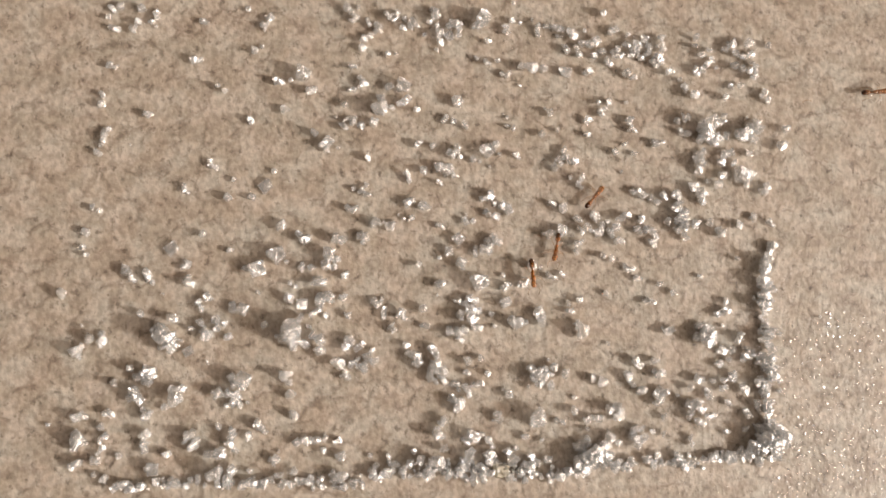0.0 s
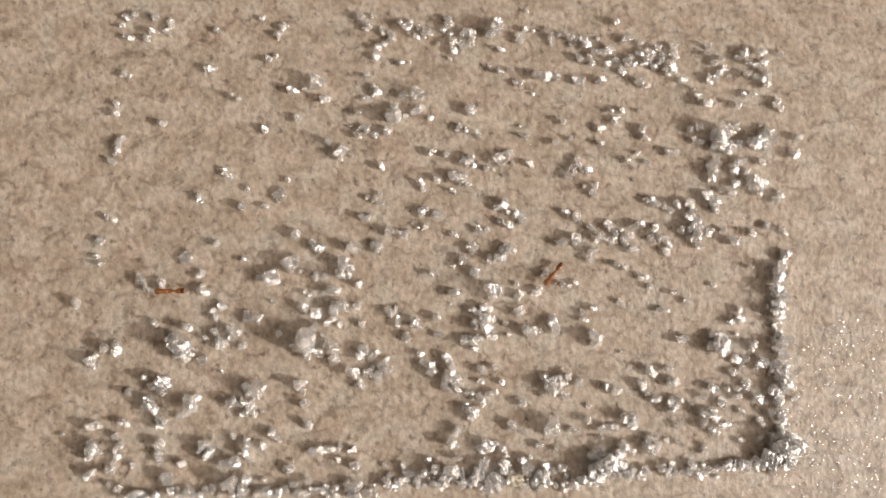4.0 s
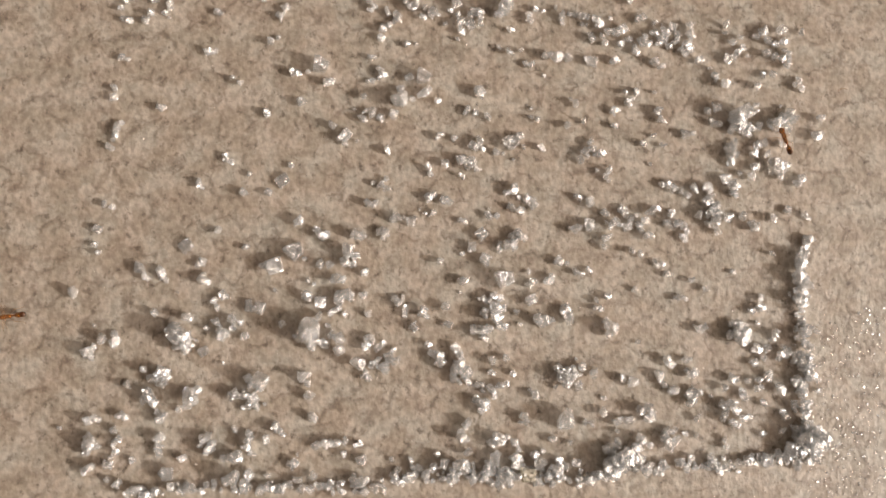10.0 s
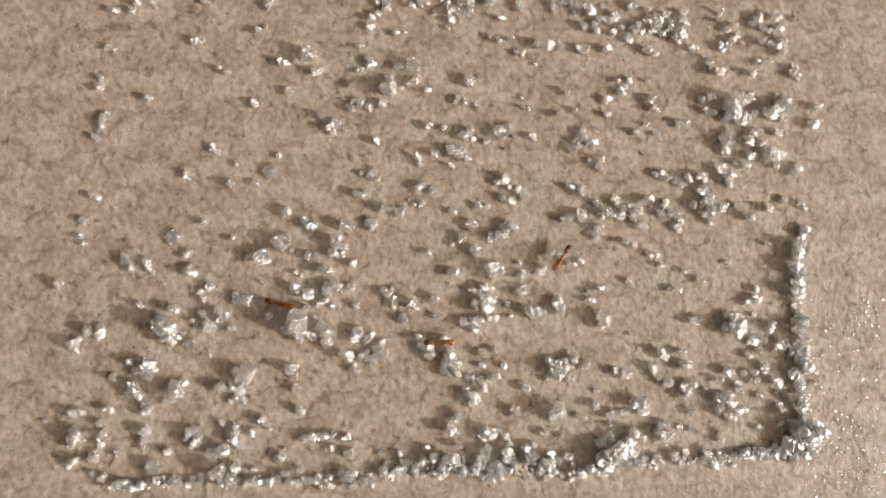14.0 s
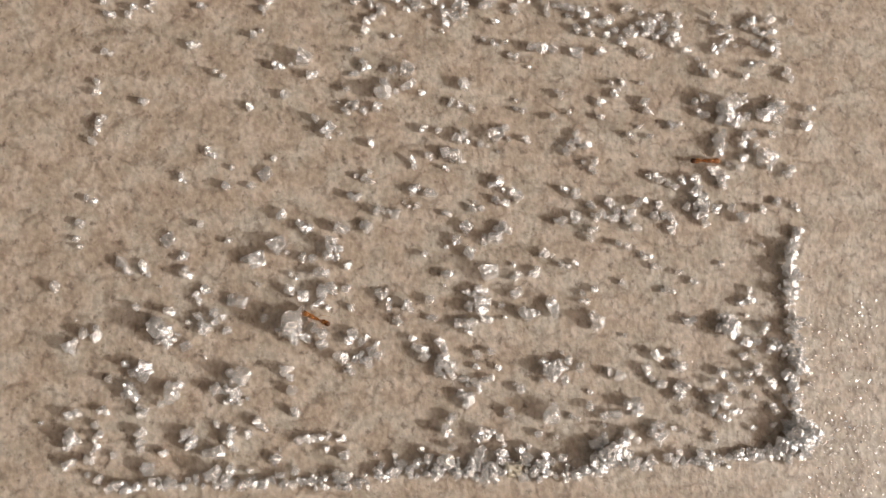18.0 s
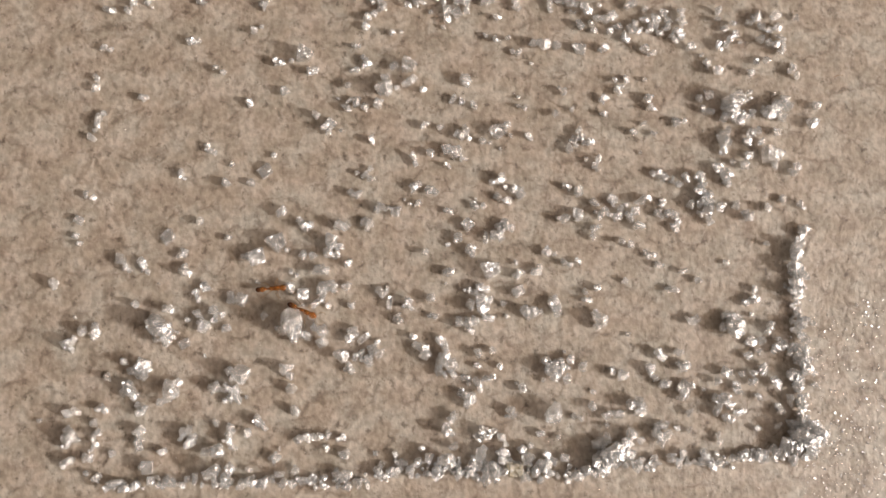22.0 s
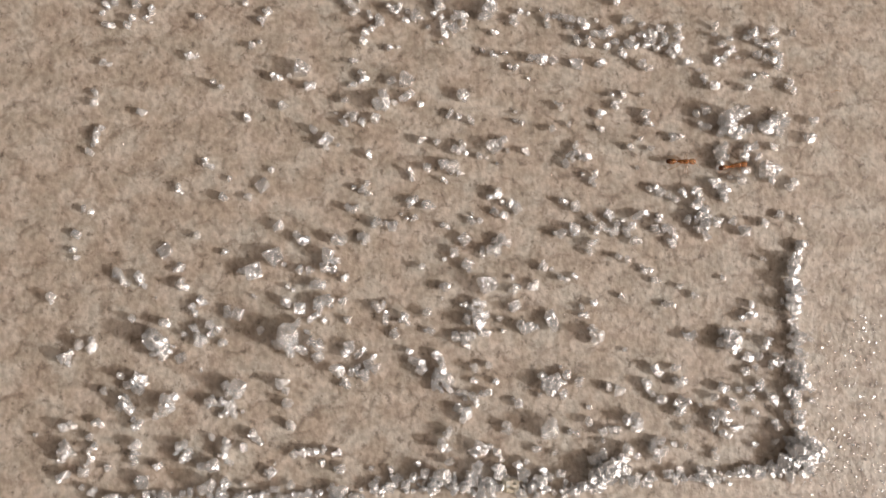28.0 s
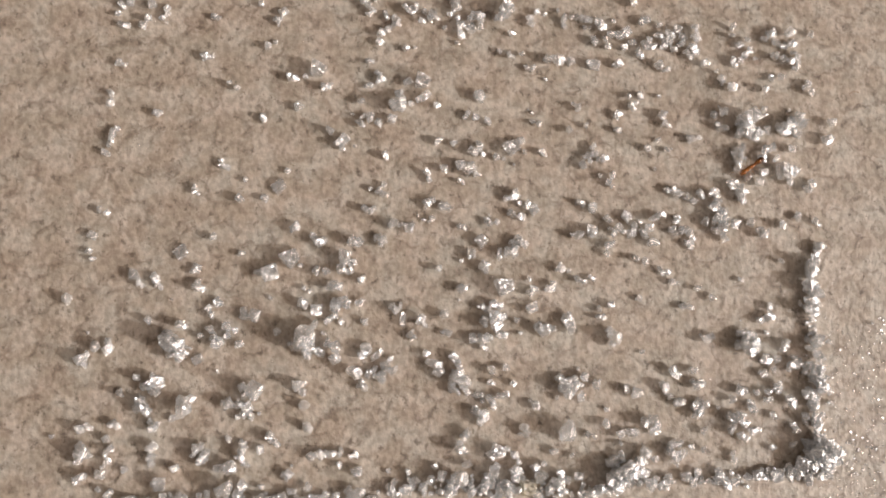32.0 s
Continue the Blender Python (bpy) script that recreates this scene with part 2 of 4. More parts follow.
def grown(rng, mates):
    """A crystal with smaller ones grown onto its sides, as one mesh."""
    bm = bmesh.new()
    for k in range(1 + mates):
        big = 1.0 if k == 0 and not mates else 0.78 if k == 0 else rng.uniform(0.35, 0.6)
        one = hull(cut_box(rng, big, big * rng.uniform(0.55, 1.0), big * rng.uniform(0.6, 1.05), 0.6, 0.5), 0.07 * big)
        if k:
            a = rng.uniform(0, 6.28)
            bmesh.ops.translate(one, verts=one.verts, vec=(0.42 * math.cos(a), 0.42 * math.sin(a), rng.uniform(0, 0.3)))
        piece = bpy.data.meshes.new("grown")
        one.to_mesh(piece)
        one.free()
        bm.from_mesh(piece)
        bpy.data.meshes.remove(piece)
    return bm


def hull(pts, edge=0.07):
    """The closed body round the points; narrow bevels (second material) imitate edge highlights."""
    bm = bmesh.new()
    for p in pts:
        bm.verts.new(p)
    bmesh.ops.convex_hull(bm, input=bm.verts)
    bmesh.ops.delete(bm, geom=[v for v in bm.verts if not v.link_faces], context="VERTS")
    bmesh.ops.dissolve_limit(bm, angle_limit=0.03, verts=bm.verts, edges=bm.edges)
    if edge:
        bmesh.ops.bevel(bm, geom=bm.edges[:], offset=edge, segments=1, affect="EDGES", material=1, clamp_overlap=True)
    return bm


shape_rng = random.Random(4)
SHAPES = []
for k in range(30):
    bm = grown(shape_rng, (0, 1, 0, 2, 1, 3)[k % 6])
    SHAPES.append(bpy.data.meshes.new("sugar_crystal"))
    bm.to_mesh(SHAPES[-1])
    bm.free()
    SHAPES[-1].materials.append(CRYSTAL)
    SHAPES[-1].materials.append(EDGES)
BLOCKS = {}
for kind, dims in (("cube", (1, 0.92, 0.8)), ("tall", (1, 0.9, 1.25)), ("rod", (1, 0.42, 0.45)), ("plate", (1, 0.85, 0.35)), ("yellow", (1, 1, 0.8))):
    bm = hull(cut_box(shape_rng, *dims, 0.06, 0.2), 0.05)
    BLOCKS[kind] = bpy.data.meshes.new("sugar_crystal")
    bm.to_mesh(BLOCKS[kind])
    bm.free()
    BLOCKS[kind].materials.append(YELLOW if kind == "yellow" else CRYSTAL if kind == "tall" else GLASSY)
    BLOCKS[kind].materials.append(EDGES)
WORDS = {
    "": "small clear sugar crystal with cut corners on the counter",
    "big": "large glassy sugar crystal with bright facets on the counter",
    "cube": "clear blocky sugar crystal with sharp square edges",
    "tall": "tall milky lump of sugar crystal throwing a long shadow",
    "rod": "long narrow glassy sugar crystal lying on its side",
    "plate": "thin see-through plate of sugar crystal lying flat",
    "yellow": "opaque yellowish sugar crystal in the sugar ridge",
}
crystal_rng = random.Random(11)


def crystal(x, y, size, kind="", turn=None, tall=1.0):
    """One sugar crystal at x, y, size across, all in millimetres."""
    me = BLOCKS[kind] if kind in BLOCKS else crystal_rng.choice(SHAPES)
    ob = new("sugar_crystal", me)
    spin = crystal_rng.uniform(0, 360) if turn is None else turn
    size *= 1.0 if kind else 1.1
    ob.matrix_basis = pose(x * MM, y * MM, 0, 0, 0, spin) @ Matrix.Diagonal((size * MM, size * MM, size * tall * MM, 1))
    word = WORDS["big"] if not kind and size > 0.7 else WORDS[kind]
    return tagged(ob, word, "sugar crystal", "sugar crystals on the counter")


def heap(name, label, grains, material=None, edge=0.0, flat=1.0):
    """Grains (x, y, z, size in millimetres) joined as one body of loose sugar."""
    rng = random.Random(len(grains))
    verts, faces, edge_slots = [], [], []
    protos = []
    for k in range(16):
        bm = hull(cut_box(rng, 1, rng.uniform(0.6, 1), rng.uniform(0.65, 1.1), 0.7, 0.55), edge)
        bm.verts.index_update()
        protos.append(([v.co.copy() for v in bm.verts], [[v.index for v in f.verts] for f in bm.faces], [f.material_index for f in bm.faces]))
        bm.free()
    for x, y, z, s in grains:
        pv, pf, pm = rng.choice(protos)
        m = pose(x * MM, y * MM, z * MM, 0, 0, rng.uniform(0, 360)) @ Matrix.Diagonal((s * MM, s * MM, s * flat * MM, 1))
        o = len(verts)
        verts += [m @ v for v in pv]
        faces += [[o + i for i in f] for f in pf]
        edge_slots += pm
    me = bpy.data.meshes.new(name)
    me.from_pydata(verts, [], faces)
    me.materials.append(material or CRYSTALS)
    if edge:
        me.materials.append(EDGES)
        me.polygons.foreach_set("material_index", edge_slots)
    return tagged(new(name, me), label, "sugar", kind="stuff")


small_grains = []


def bit(x, y, size):
    """A small grain of the loose sugar, in millimetres."""
    small_grains.append((x, y, 0.0, size * 1.12))


crystal(-22.48, 16.21, 0.54)
crystal(-21.93, 16.30, 0.54)
crystal(-22.32, 14.79, 0.69)
crystal(-21.13, 14.82, 0.54)
crystal(-12.25, 15.38, 0.62)
crystal(-12.03, 15.91, 0.54)
crystal(-22.87, 10.16, 0.54)
crystal(-5.22, 15.88, 0.54)
crystal(-3.49, 16.26, 0.62)
crystal(-2.11, 15.90, 0.69)
crystal(-0.53, 16.85, 0.54)
crystal(0.46, 14.99, 0.62)
crystal(0.78, 15.91, 0.54)
crystal(2.79, 16.26, 0.92, "tall")
crystal(2.46, 15.83, 0.69)
crystal(3.03, 13.27, 0.62)
crystal(-9.60, 11.97, 1.00, "cube", -15)
crystal(-9.16, 10.87, 0.69)
crystal(-5.62, 11.51, 0.69)
crystal(-3.72, 11.28, 0.58)
crystal(-2.74, 11.30, 0.92, "cube", -15)
crystal(-2.71, 10.22, 0.85)
crystal(-4.41, 9.67, 0.85)
crystal(0.98, 10.39, 0.58)
crystal(-6.26, 8.96, 0.54)
crystal(0.15, 9.09, 0.54)
crystal(11.01, 15.06, 0.69)
crystal(11.27, 14.24, 0.54)
crystal(8.82, 14.29, 0.62)
crystal(12.21, 14.10, 0.62)
crystal(11.95, 13.43, 0.54)
crystal(13.97, 14.81, 0.62)
crystal(14.52, 15.25, 0.54)
crystal(14.80, 14.84, 0.54)
crystal(13.95, 14.31, 0.54)
crystal(13.53, 14.09, 0.54)
crystal(14.65, 14.17, 0.54)
crystal(15.71, 14.78, 0.62)
crystal(15.56, 14.03, 0.69)
crystal(5.56, 13.05, 0.54)
crystal(6.20, 12.82, 0.69)
crystal(7.17, 12.89, 0.54, "cube", 12)
crystal(8.78, 12.65, 0.62)
crystal(17.40, 11.91, 0.62)
crystal(18.74, 14.28, 0.54)
crystal(19.57, 13.84, 0.54)
crystal(18.78, 13.11, 0.54)
crystal(11.23, 9.72, 0.54)
crystal(10.25, 9.29, 0.54)
crystal(13.26, 9.35, 0.62)
crystal(20.45, 14.71, 0.62)
crystal(20.97, 15.02, 0.62)
crystal(21.28, 14.44, 0.62)
crystal(21.91, 14.33, 0.54)
crystal(22.25, 15.18, 0.54)
crystal(22.46, 14.34, 0.58)
crystal(22.74, 13.09, 0.54)
crystal(23.34, 11.56, 0.54)
crystal(17.30, 9.52, 0.69)
crystal(16.68, 9.34, 0.54)
crystal(-22.62, 7.55, 0.62)
crystal(-22.75, 7.16, 0.54)
crystal(-12.01, 4.18, 0.92, "plate", 35)
crystal(-7.90, 7.27, 0.69)
crystal(-6.84, 8.47, 0.62)
crystal(-5.68, 8.57, 0.54)
crystal(-4.72, 8.67, 0.54)
crystal(-5.17, 6.22, 0.54)
crystal(-5.27, 3.72, 0.54)
crystal(-6.49, 2.78, 0.46, "tall")
crystal(-6.03, 2.71, 0.54)
crystal(-1.77, 7.26, 0.54)
crystal(0.96, 7.03, 0.62)
crystal(-0.26, 5.71, 0.62)
crystal(0.33, 5.52, 0.85, "cube", 25)
crystal(0.71, 5.13, 0.54)
crystal(-0.26, 4.65, 0.54)
crystal(-2.47, 5.16, 0.69)
crystal(-2.36, 3.14, 0.62)
crystal(-1.43, 3.07, 0.54)
crystal(-4.16, 1.76, 0.48, "rod", 40)
crystal(-3.62, 1.50, 0.62)
crystal(-10.84, 1.51, 0.69)
crystal(-7.15, 0.67, 0.85)
crystal(1.55, 1.89, 0.54)
crystal(1.07, 0.72, 0.69)
crystal(10.30, 8.20, 0.54)
crystal(3.20, 6.95, 0.92, "cube", 25)
crystal(8.17, 6.43, 0.62)
crystal(8.92, 6.24, 0.54)
crystal(13.51, 6.92, 0.54)
crystal(15.17, 7.68, 0.54)
crystal(13.37, 8.74, 0.69)
crystal(3.16, 3.59, 0.69)
crystal(4.02, 3.09, 0.54)
crystal(4.53, 2.74, 0.54)
crystal(3.15, 2.53, 0.54)
crystal(7.74, 3.25, 0.54)
crystal(8.37, 2.94, 0.69)
crystal(9.35, 2.28, 0.54)
crystal(10.56, 2.48, 0.69)
crystal(12.56, 2.38, 0.69)
crystal(8.34, 1.48, 0.69)
crystal(9.93, 1.57, 0.77)
crystal(10.93, 1.30, 0.69, "plate", 12)
crystal(11.73, 1.31, 0.54)
crystal(13.84, 4.31, 0.54)
crystal(14.63, 3.64, 0.54)
crystal(13.97, 2.12, 0.54)
crystal(14.48, 1.65, 0.62)
crystal(14.81, 0.54, 0.62)
crystal(17.26, 8.41, 0.62)
crystal(18.95, 9.06, 1.15, "tall")
crystal(18.71, 8.44, 0.92)
crystal(19.32, 8.04, 0.85)
crystal(18.40, 8.02, 0.54)
crystal(19.74, 8.25, 0.54)
crystal(20.38, 8.39, 0.54)
crystal(21.42, 8.28, 0.92)
crystal(21.65, 8.70, 0.54)
crystal(22.38, 9.04, 0.92)
crystal(24.33, 7.72, 0.62)
crystal(21.99, 7.06, 0.54)
crystal(20.11, 7.03, 0.62)
crystal(18.57, 7.09, 0.54)
crystal(18.21, 6.39, 0.85)
crystal(18.19, 5.78, 0.62)
crystal(19.87, 6.42, 0.54)
crystal(20.91, 6.39, 0.54)
crystal(19.87, 5.48, 0.54)
crystal(21.49, 5.42, 1.08, "cube", -15)
crystal(17.81, 4.56, 0.69)
crystal(18.25, 4.16, 0.77)
crystal(18.30, 3.56, 0.54)
crystal(16.36, 4.06, 0.62)
crystal(15.66, 3.93, 0.54)
crystal(16.44, 3.14, 0.62)
crystal(16.84, 2.94, 0.54)
crystal(16.70, 2.34, 0.85)
crystal(17.23, 2.35, 0.54)
crystal(16.91, 1.55, 0.92)
crystal(17.83, 1.95, 0.62)
crystal(19.86, 1.45, 0.54)
crystal(21.03, 1.86, 0.62)
crystal(22.19, 2.60, 0.54)
crystal(-20.91, -1.48, 0.62)
crystal(-19.41, -2.03, 0.54)
crystal(-16.94, -1.16, 0.54)
crystal(-18.06, -0.12, 0.92, "plate", 35)
crystal(-13.01, -1.41, 0.69)
crystal(-12.71, -1.52, 0.54)
crystal(-14.05, -4.13, 0.54)
crystal(-13.29, -4.13, 0.62)
crystal(-17.85, -4.68, 0.69, tall=1.35)
crystal(-22.08, -6.20, 0.54, tall=1.35)
crystal(-23.82, -6.84, 0.62, tall=1.35)
crystal(-18.44, -5.23, 0.69, tall=1.35)
crystal(-18.25, -5.78, 1.00, "tall", tall=1.35)
crystal(-17.88, -6.15, 0.92, tall=1.35)
crystal(-18.40, -6.62, 0.54, tall=1.35)
crystal(-16.78, -6.88, 0.69, "plate", 25, tall=1.35)
crystal(-15.80, -5.61, 0.54, tall=1.35)
crystal(-15.65, -5.90, 0.54, tall=1.35)
crystal(-14.90, -5.24, 0.54, tall=1.35)
crystal(-11.07, -0.46, 1.08, "cube", 35)
crystal(-12.42, -1.45, 1.00)
crystal(-7.70, -0.37, 0.92)
crystal(-7.88, -1.13, 0.54)
crystal(-7.32, -0.74, 0.54)
crystal(-6.56, -1.80, 0.54)
crystal(-8.43, -2.19, 0.92)
crystal(-10.35, -3.39, 0.62)
crystal(-9.46, -3.76, 0.69)
crystal(-7.86, -3.31, 0.92)
crystal(-8.23, -3.58, 0.62)
crystal(-6.78, -3.31, 0.54)
crystal(-8.60, -4.33, 0.87, "rod", 40, tall=1.35)
crystal(-9.52, -4.70, 0.62, tall=1.35)
crystal(-6.54, -4.44, 0.54)
crystal(-10.06, -5.44, 1.08, tall=1.35)
crystal(-10.42, -5.99, 0.92, tall=1.35)
crystal(-9.80, -6.00, 0.92, tall=1.35)
crystal(-10.05, -6.44, 0.62, tall=1.35)
crystal(-8.65, -5.74, 0.62, tall=1.35)
crystal(-8.20, -6.08, 0.54, tall=1.35)
crystal(-8.19, -6.82, 0.54, tall=1.35)
crystal(-6.34, -6.20, 0.69)
crystal(-5.59, -6.57, 0.96, "rod", 40)
crystal(-6.96, -7.68, 0.69)
crystal(-5.03, -7.32, 0.62)
crystal(-4.65, -7.58, 0.69)
crystal(-3.99, -4.33, 0.87, "rod", 85)
crystal(-2.85, -4.41, 0.62)
crystal(-3.53, -5.35, 0.62)
crystal(-1.15, -5.20, 0.54)
crystal(-0.30, -2.43, 0.69)
crystal(1.12, -3.58, 0.62)
crystal(0.45, -5.55, 0.62)
crystal(1.03, -5.66, 0.69)
crystal(1.21, -6.11, 0.54)
crystal(0.41, -0.13, 0.69)
crystal(1.18, -0.90, 0.69)
crystal(-2.02, -7.15, 0.85)
crystal(-1.72, -7.60, 0.54)
crystal(-0.70, -7.72, 0.54)
crystal(-0.32, -7.72, 0.69)
crystal(2.60, -2.24, 1.08, "cube", 12)
crystal(4.46, -2.43, 0.69)
crystal(5.51, -2.31, 0.69)
crystal(1.88, -4.15, 0.62)
crystal(2.31, -4.15, 0.54)
crystal(1.99, -4.72, 0.85)
crystal(2.37, -5.29, 0.54)
crystal(4.36, -3.58, 0.77, "plate", 25)
crystal(4.69, -4.84, 0.54)
crystal(5.00, -5.10, 0.69)
crystal(5.47, -4.91, 0.54)
crystal(6.46, -4.15, 0.62)
crystal(6.64, -4.54, 0.69)
crystal(6.24, -1.07, 0.62)
crystal(7.29, -1.72, 0.62)
crystal(12.78, -1.16, 0.54)
crystal(14.19, -3.46, 0.54)
crystal(9.38, -5.11, 0.54)
crystal(9.56, -5.50, 0.69)
crystal(15.60, -5.52, 0.54)
crystal(2.81, 0.08, 0.77)
crystal(3.21, 0.47, 0.62)
crystal(3.60, 0.66, 0.69)
crystal(2.23, -0.12, 0.77, "rod", 85)
crystal(3.32, -0.12, 0.54)
crystal(23.19, 0.28, 0.62)
crystal(22.82, -1.28, 0.62)
crystal(22.73, -3.10, 0.85)
crystal(22.42, -3.58, 0.54)
crystal(19.61, -4.28, 0.62)
crystal(18.03, -5.14, 0.69)
crystal(17.59, -5.91, 0.54)
crystal(18.12, -5.91, 1.00)
crystal(18.50, -6.30, 0.62)
crystal(20.75, -5.92, 0.54)
crystal(19.49, -6.89, 0.62)
crystal(21.22, -7.28, 0.62)
crystal(19.25, -7.85, 0.54)
crystal(22.88, -6.71, 0.62)
crystal(22.72, -7.29, 0.77)
crystal(22.49, -7.87, 0.77)
crystal(-19.25, -8.07, 0.77, tall=1.35)
crystal(-19.42, -8.32, 0.54, tall=1.35)
crystal(-19.40, -8.86, 0.62, tall=1.35)
crystal(-21.41, -8.91, 0.54, tall=1.35)
crystal(-19.97, -9.64, 0.77, tall=1.35)
crystal(-19.71, -10.00, 0.54, tall=1.35)
crystal(-17.41, -9.60, 1.08, tall=1.35)
crystal(-17.23, -9.89, 0.54, tall=1.35)
crystal(-23.64, -11.13, 0.54, tall=1.35)
crystal(-23.19, -10.96, 0.54, tall=1.35)
crystal(-21.80, -10.80, 0.54, tall=1.35)
crystal(-23.53, -12.13, 0.54, tall=1.35)
crystal(-23.30, -12.48, 0.85, tall=1.35)
crystal(-23.63, -12.90, 0.62, tall=1.35)
crystal(-21.91, -12.40, 0.54, tall=1.35)
crystal(-22.38, -13.80, 0.54, tall=1.35)
crystal(-19.26, -12.79, 0.54, tall=1.35)
crystal(-23.41, -13.96, 0.62, tall=1.35)
crystal(-18.68, -14.39, 0.77, tall=1.35)
crystal(-17.83, -13.45, 0.54, tall=1.35)
crystal(-16.55, -12.19, 0.69, tall=1.35)
crystal(-16.72, -12.65, 0.54, tall=1.35)
crystal(-16.08, -12.66, 0.62, tall=1.35)
crystal(-16.32, -12.94, 0.54, tall=1.35)
crystal(-14.72, -9.55, 0.69, tall=1.35)
crystal(-14.18, -9.63, 0.54, tall=1.35)
crystal(-13.81, -10.18, 0.54, tall=1.35)
crystal(-13.56, -9.82, 0.62, tall=1.35)
crystal(-13.65, -8.91, 0.54, tall=1.35)
crystal(-13.29, -9.09, 0.54, tall=1.35)
crystal(-13.11, -8.73, 0.85, tall=1.35)
crystal(-13.85, -12.87, 0.69, tall=1.35)
crystal(-13.76, -12.34, 0.54, tall=1.35)
crystal(-14.98, -13.46, 1.15, "rod", 0, tall=1.35)
crystal(-14.45, -13.40, 0.62, tall=1.35)
crystal(-14.71, -14.64, 0.69, tall=1.35)
crystal(-14.05, -15.00, 0.62, tall=1.35)
crystal(-10.31, -8.39, 0.69, tall=1.35)
crystal(-7.03, -12.80, 0.62)
crystal(-0.06, -8.28, 0.62)
crystal(0.05, -8.84, 0.62)
crystal(1.57, -9.30, 0.69)
crystal(0.80, -10.15, 0.69)
crystal(1.73, -12.74, 0.69, "cube", 35)
crystal(-0.72, -14.17, 0.54, "tall")
crystal(-0.35, -14.17, 0.77)
crystal(0.02, -14.36, 0.69)
crystal(0.29, -14.73, 0.62)
crystal(1.53, -14.57, 0.62)
crystal(-10.45, -15.43, 0.62, tall=1.35)
crystal(-7.19, -14.95, 0.69)
crystal(6.37, -8.71, 0.77)
crystal(6.77, -8.26, 0.69)
crystal(7.33, -9.28, 0.62)
crystal(6.33, -11.33, 0.92)
crystal(13.09, -12.72, 0.69)
crystal(2.11, -12.56, 0.85, "cube", -15)
crystal(3.16, -13.68, 0.62)
crystal(3.90, -14.79, 0.85, "yellow")
crystal(6.27, -14.28, 0.62)
crystal(9.37, -13.23, 0.77)
crystal(9.77, -13.05, 0.69)
crystal(9.93, -14.16, 0.62)
crystal(10.31, -14.54, 0.62)
crystal(10.92, -13.62, 1.44, "rod", 85)
crystal(11.29, -14.00, 0.92)
crystal(11.12, -13.25, 0.62)
crystal(13.83, -14.12, 0.62)
crystal(22.68, -8.14, 0.69)
crystal(20.21, -8.82, 0.62)
crystal(21.87, -12.09, 0.69)
crystal(22.58, -11.72, 0.69)
crystal(22.88, -12.10, 0.62)
crystal(22.66, -12.48, 0.77)
crystal(22.04, -12.85, 0.77)
crystal(21.82, -13.23, 0.69)
crystal(22.84, -12.86, 0.62)
crystal(21.41, -13.41, 0.77)
crystal(21.18, -13.97, 0.77)
crystal(21.99, -13.80, 0.77)
crystal(21.76, -14.36, 0.62)
crystal(20.78, -13.78, 0.62)
crystal(19.98, -13.95, 0.62)

bit(-22.73, 15.62, 0.33)
bit(-20.74, 15.33, 0.45)
bit(-20.59, 16.29, 0.49)
bit(-19.57, 16.01, 0.41)
bit(-19.59, 15.65, 0.41)
bit(-19.88, 15.36, 0.33)
bit(-19.57, 15.05, 0.20)
bit(-16.46, 15.54, 0.49)
bit(-16.27, 15.43, 0.33)
bit(-13.44, 16.49, 0.33)
bit(-12.96, 13.65, 0.49)
bit(-12.47, 13.82, 0.33)
bit(-22.56, 12.24, 0.49)
bit(-22.15, 12.13, 0.37)
bit(-16.95, 12.74, 0.53)
bit(-16.54, 12.79, 0.33)
bit(-15.37, 11.01, 0.45)
bit(-14.87, 10.70, 0.41)
bit(-22.89, 9.51, 0.41)
bit(-20.00, 8.99, 0.41)
bit(-19.78, 8.91, 0.37)
bit(-13.13, 8.78, 0.41)
bit(-6.71, 16.83, 0.49)
bit(-6.40, 16.51, 0.41)
bit(-5.93, 16.94, 0.29)
bit(-6.12, 16.16, 0.49)
bit(-6.32, 15.90, 0.37)
bit(-4.59, 15.55, 0.49)
bit(-4.43, 15.27, 0.41)
bit(-4.74, 15.22, 0.33)
bit(-5.49, 14.63, 0.49)
bit(-5.06, 14.89, 0.41)
bit(-5.60, 14.02, 0.45)
bit(-3.84, 13.62, 0.37)
bit(-3.25, 13.68, 0.20)
bit(-3.96, 16.47, 0.49)
bit(-3.17, 16.62, 0.41)
bit(-2.70, 16.14, 0.33)
bit(-2.30, 15.62, 0.41)
bit(-2.78, 15.53, 0.33)
bit(-0.91, 15.99, 0.37)
bit(-0.51, 16.42, 0.49)
bit(-0.40, 15.80, 0.33)
bit(-0.28, 15.27, 0.49)
bit(-0.16, 14.58, 0.49)
bit(-0.44, 14.08, 0.33)
bit(1.12, 15.65, 0.41)
bit(1.28, 15.98, 0.33)
bit(1.12, 15.23, 0.41)
bit(0.40, 15.83, 0.41)
bit(-1.31, 15.12, 0.29)
bit(3.02, 16.82, 0.41)
bit(3.15, 14.76, 0.49)
bit(2.38, 13.55, 0.33)
bit(-11.44, 11.46, 0.53)
bit(-11.13, 11.39, 0.41)
bit(-10.48, 11.56, 0.33)
bit(-6.37, 12.67, 0.29)
bit(-6.06, 12.71, 0.24)
bit(-5.43, 11.41, 0.49)
bit(-6.20, 10.99, 0.41)
bit(-6.47, 10.98, 0.29)
bit(-5.78, 11.88, 0.33)
bit(-4.34, 10.47, 0.49)
bit(-4.72, 9.86, 0.41)
bit(-3.55, 9.81, 0.33)
bit(-4.10, 9.52, 0.41)
bit(-1.80, 9.69, 0.41)
bit(-6.77, 9.90, 0.49)
bit(-10.87, 9.45, 0.49)
bit(1.08, 10.11, 0.49)
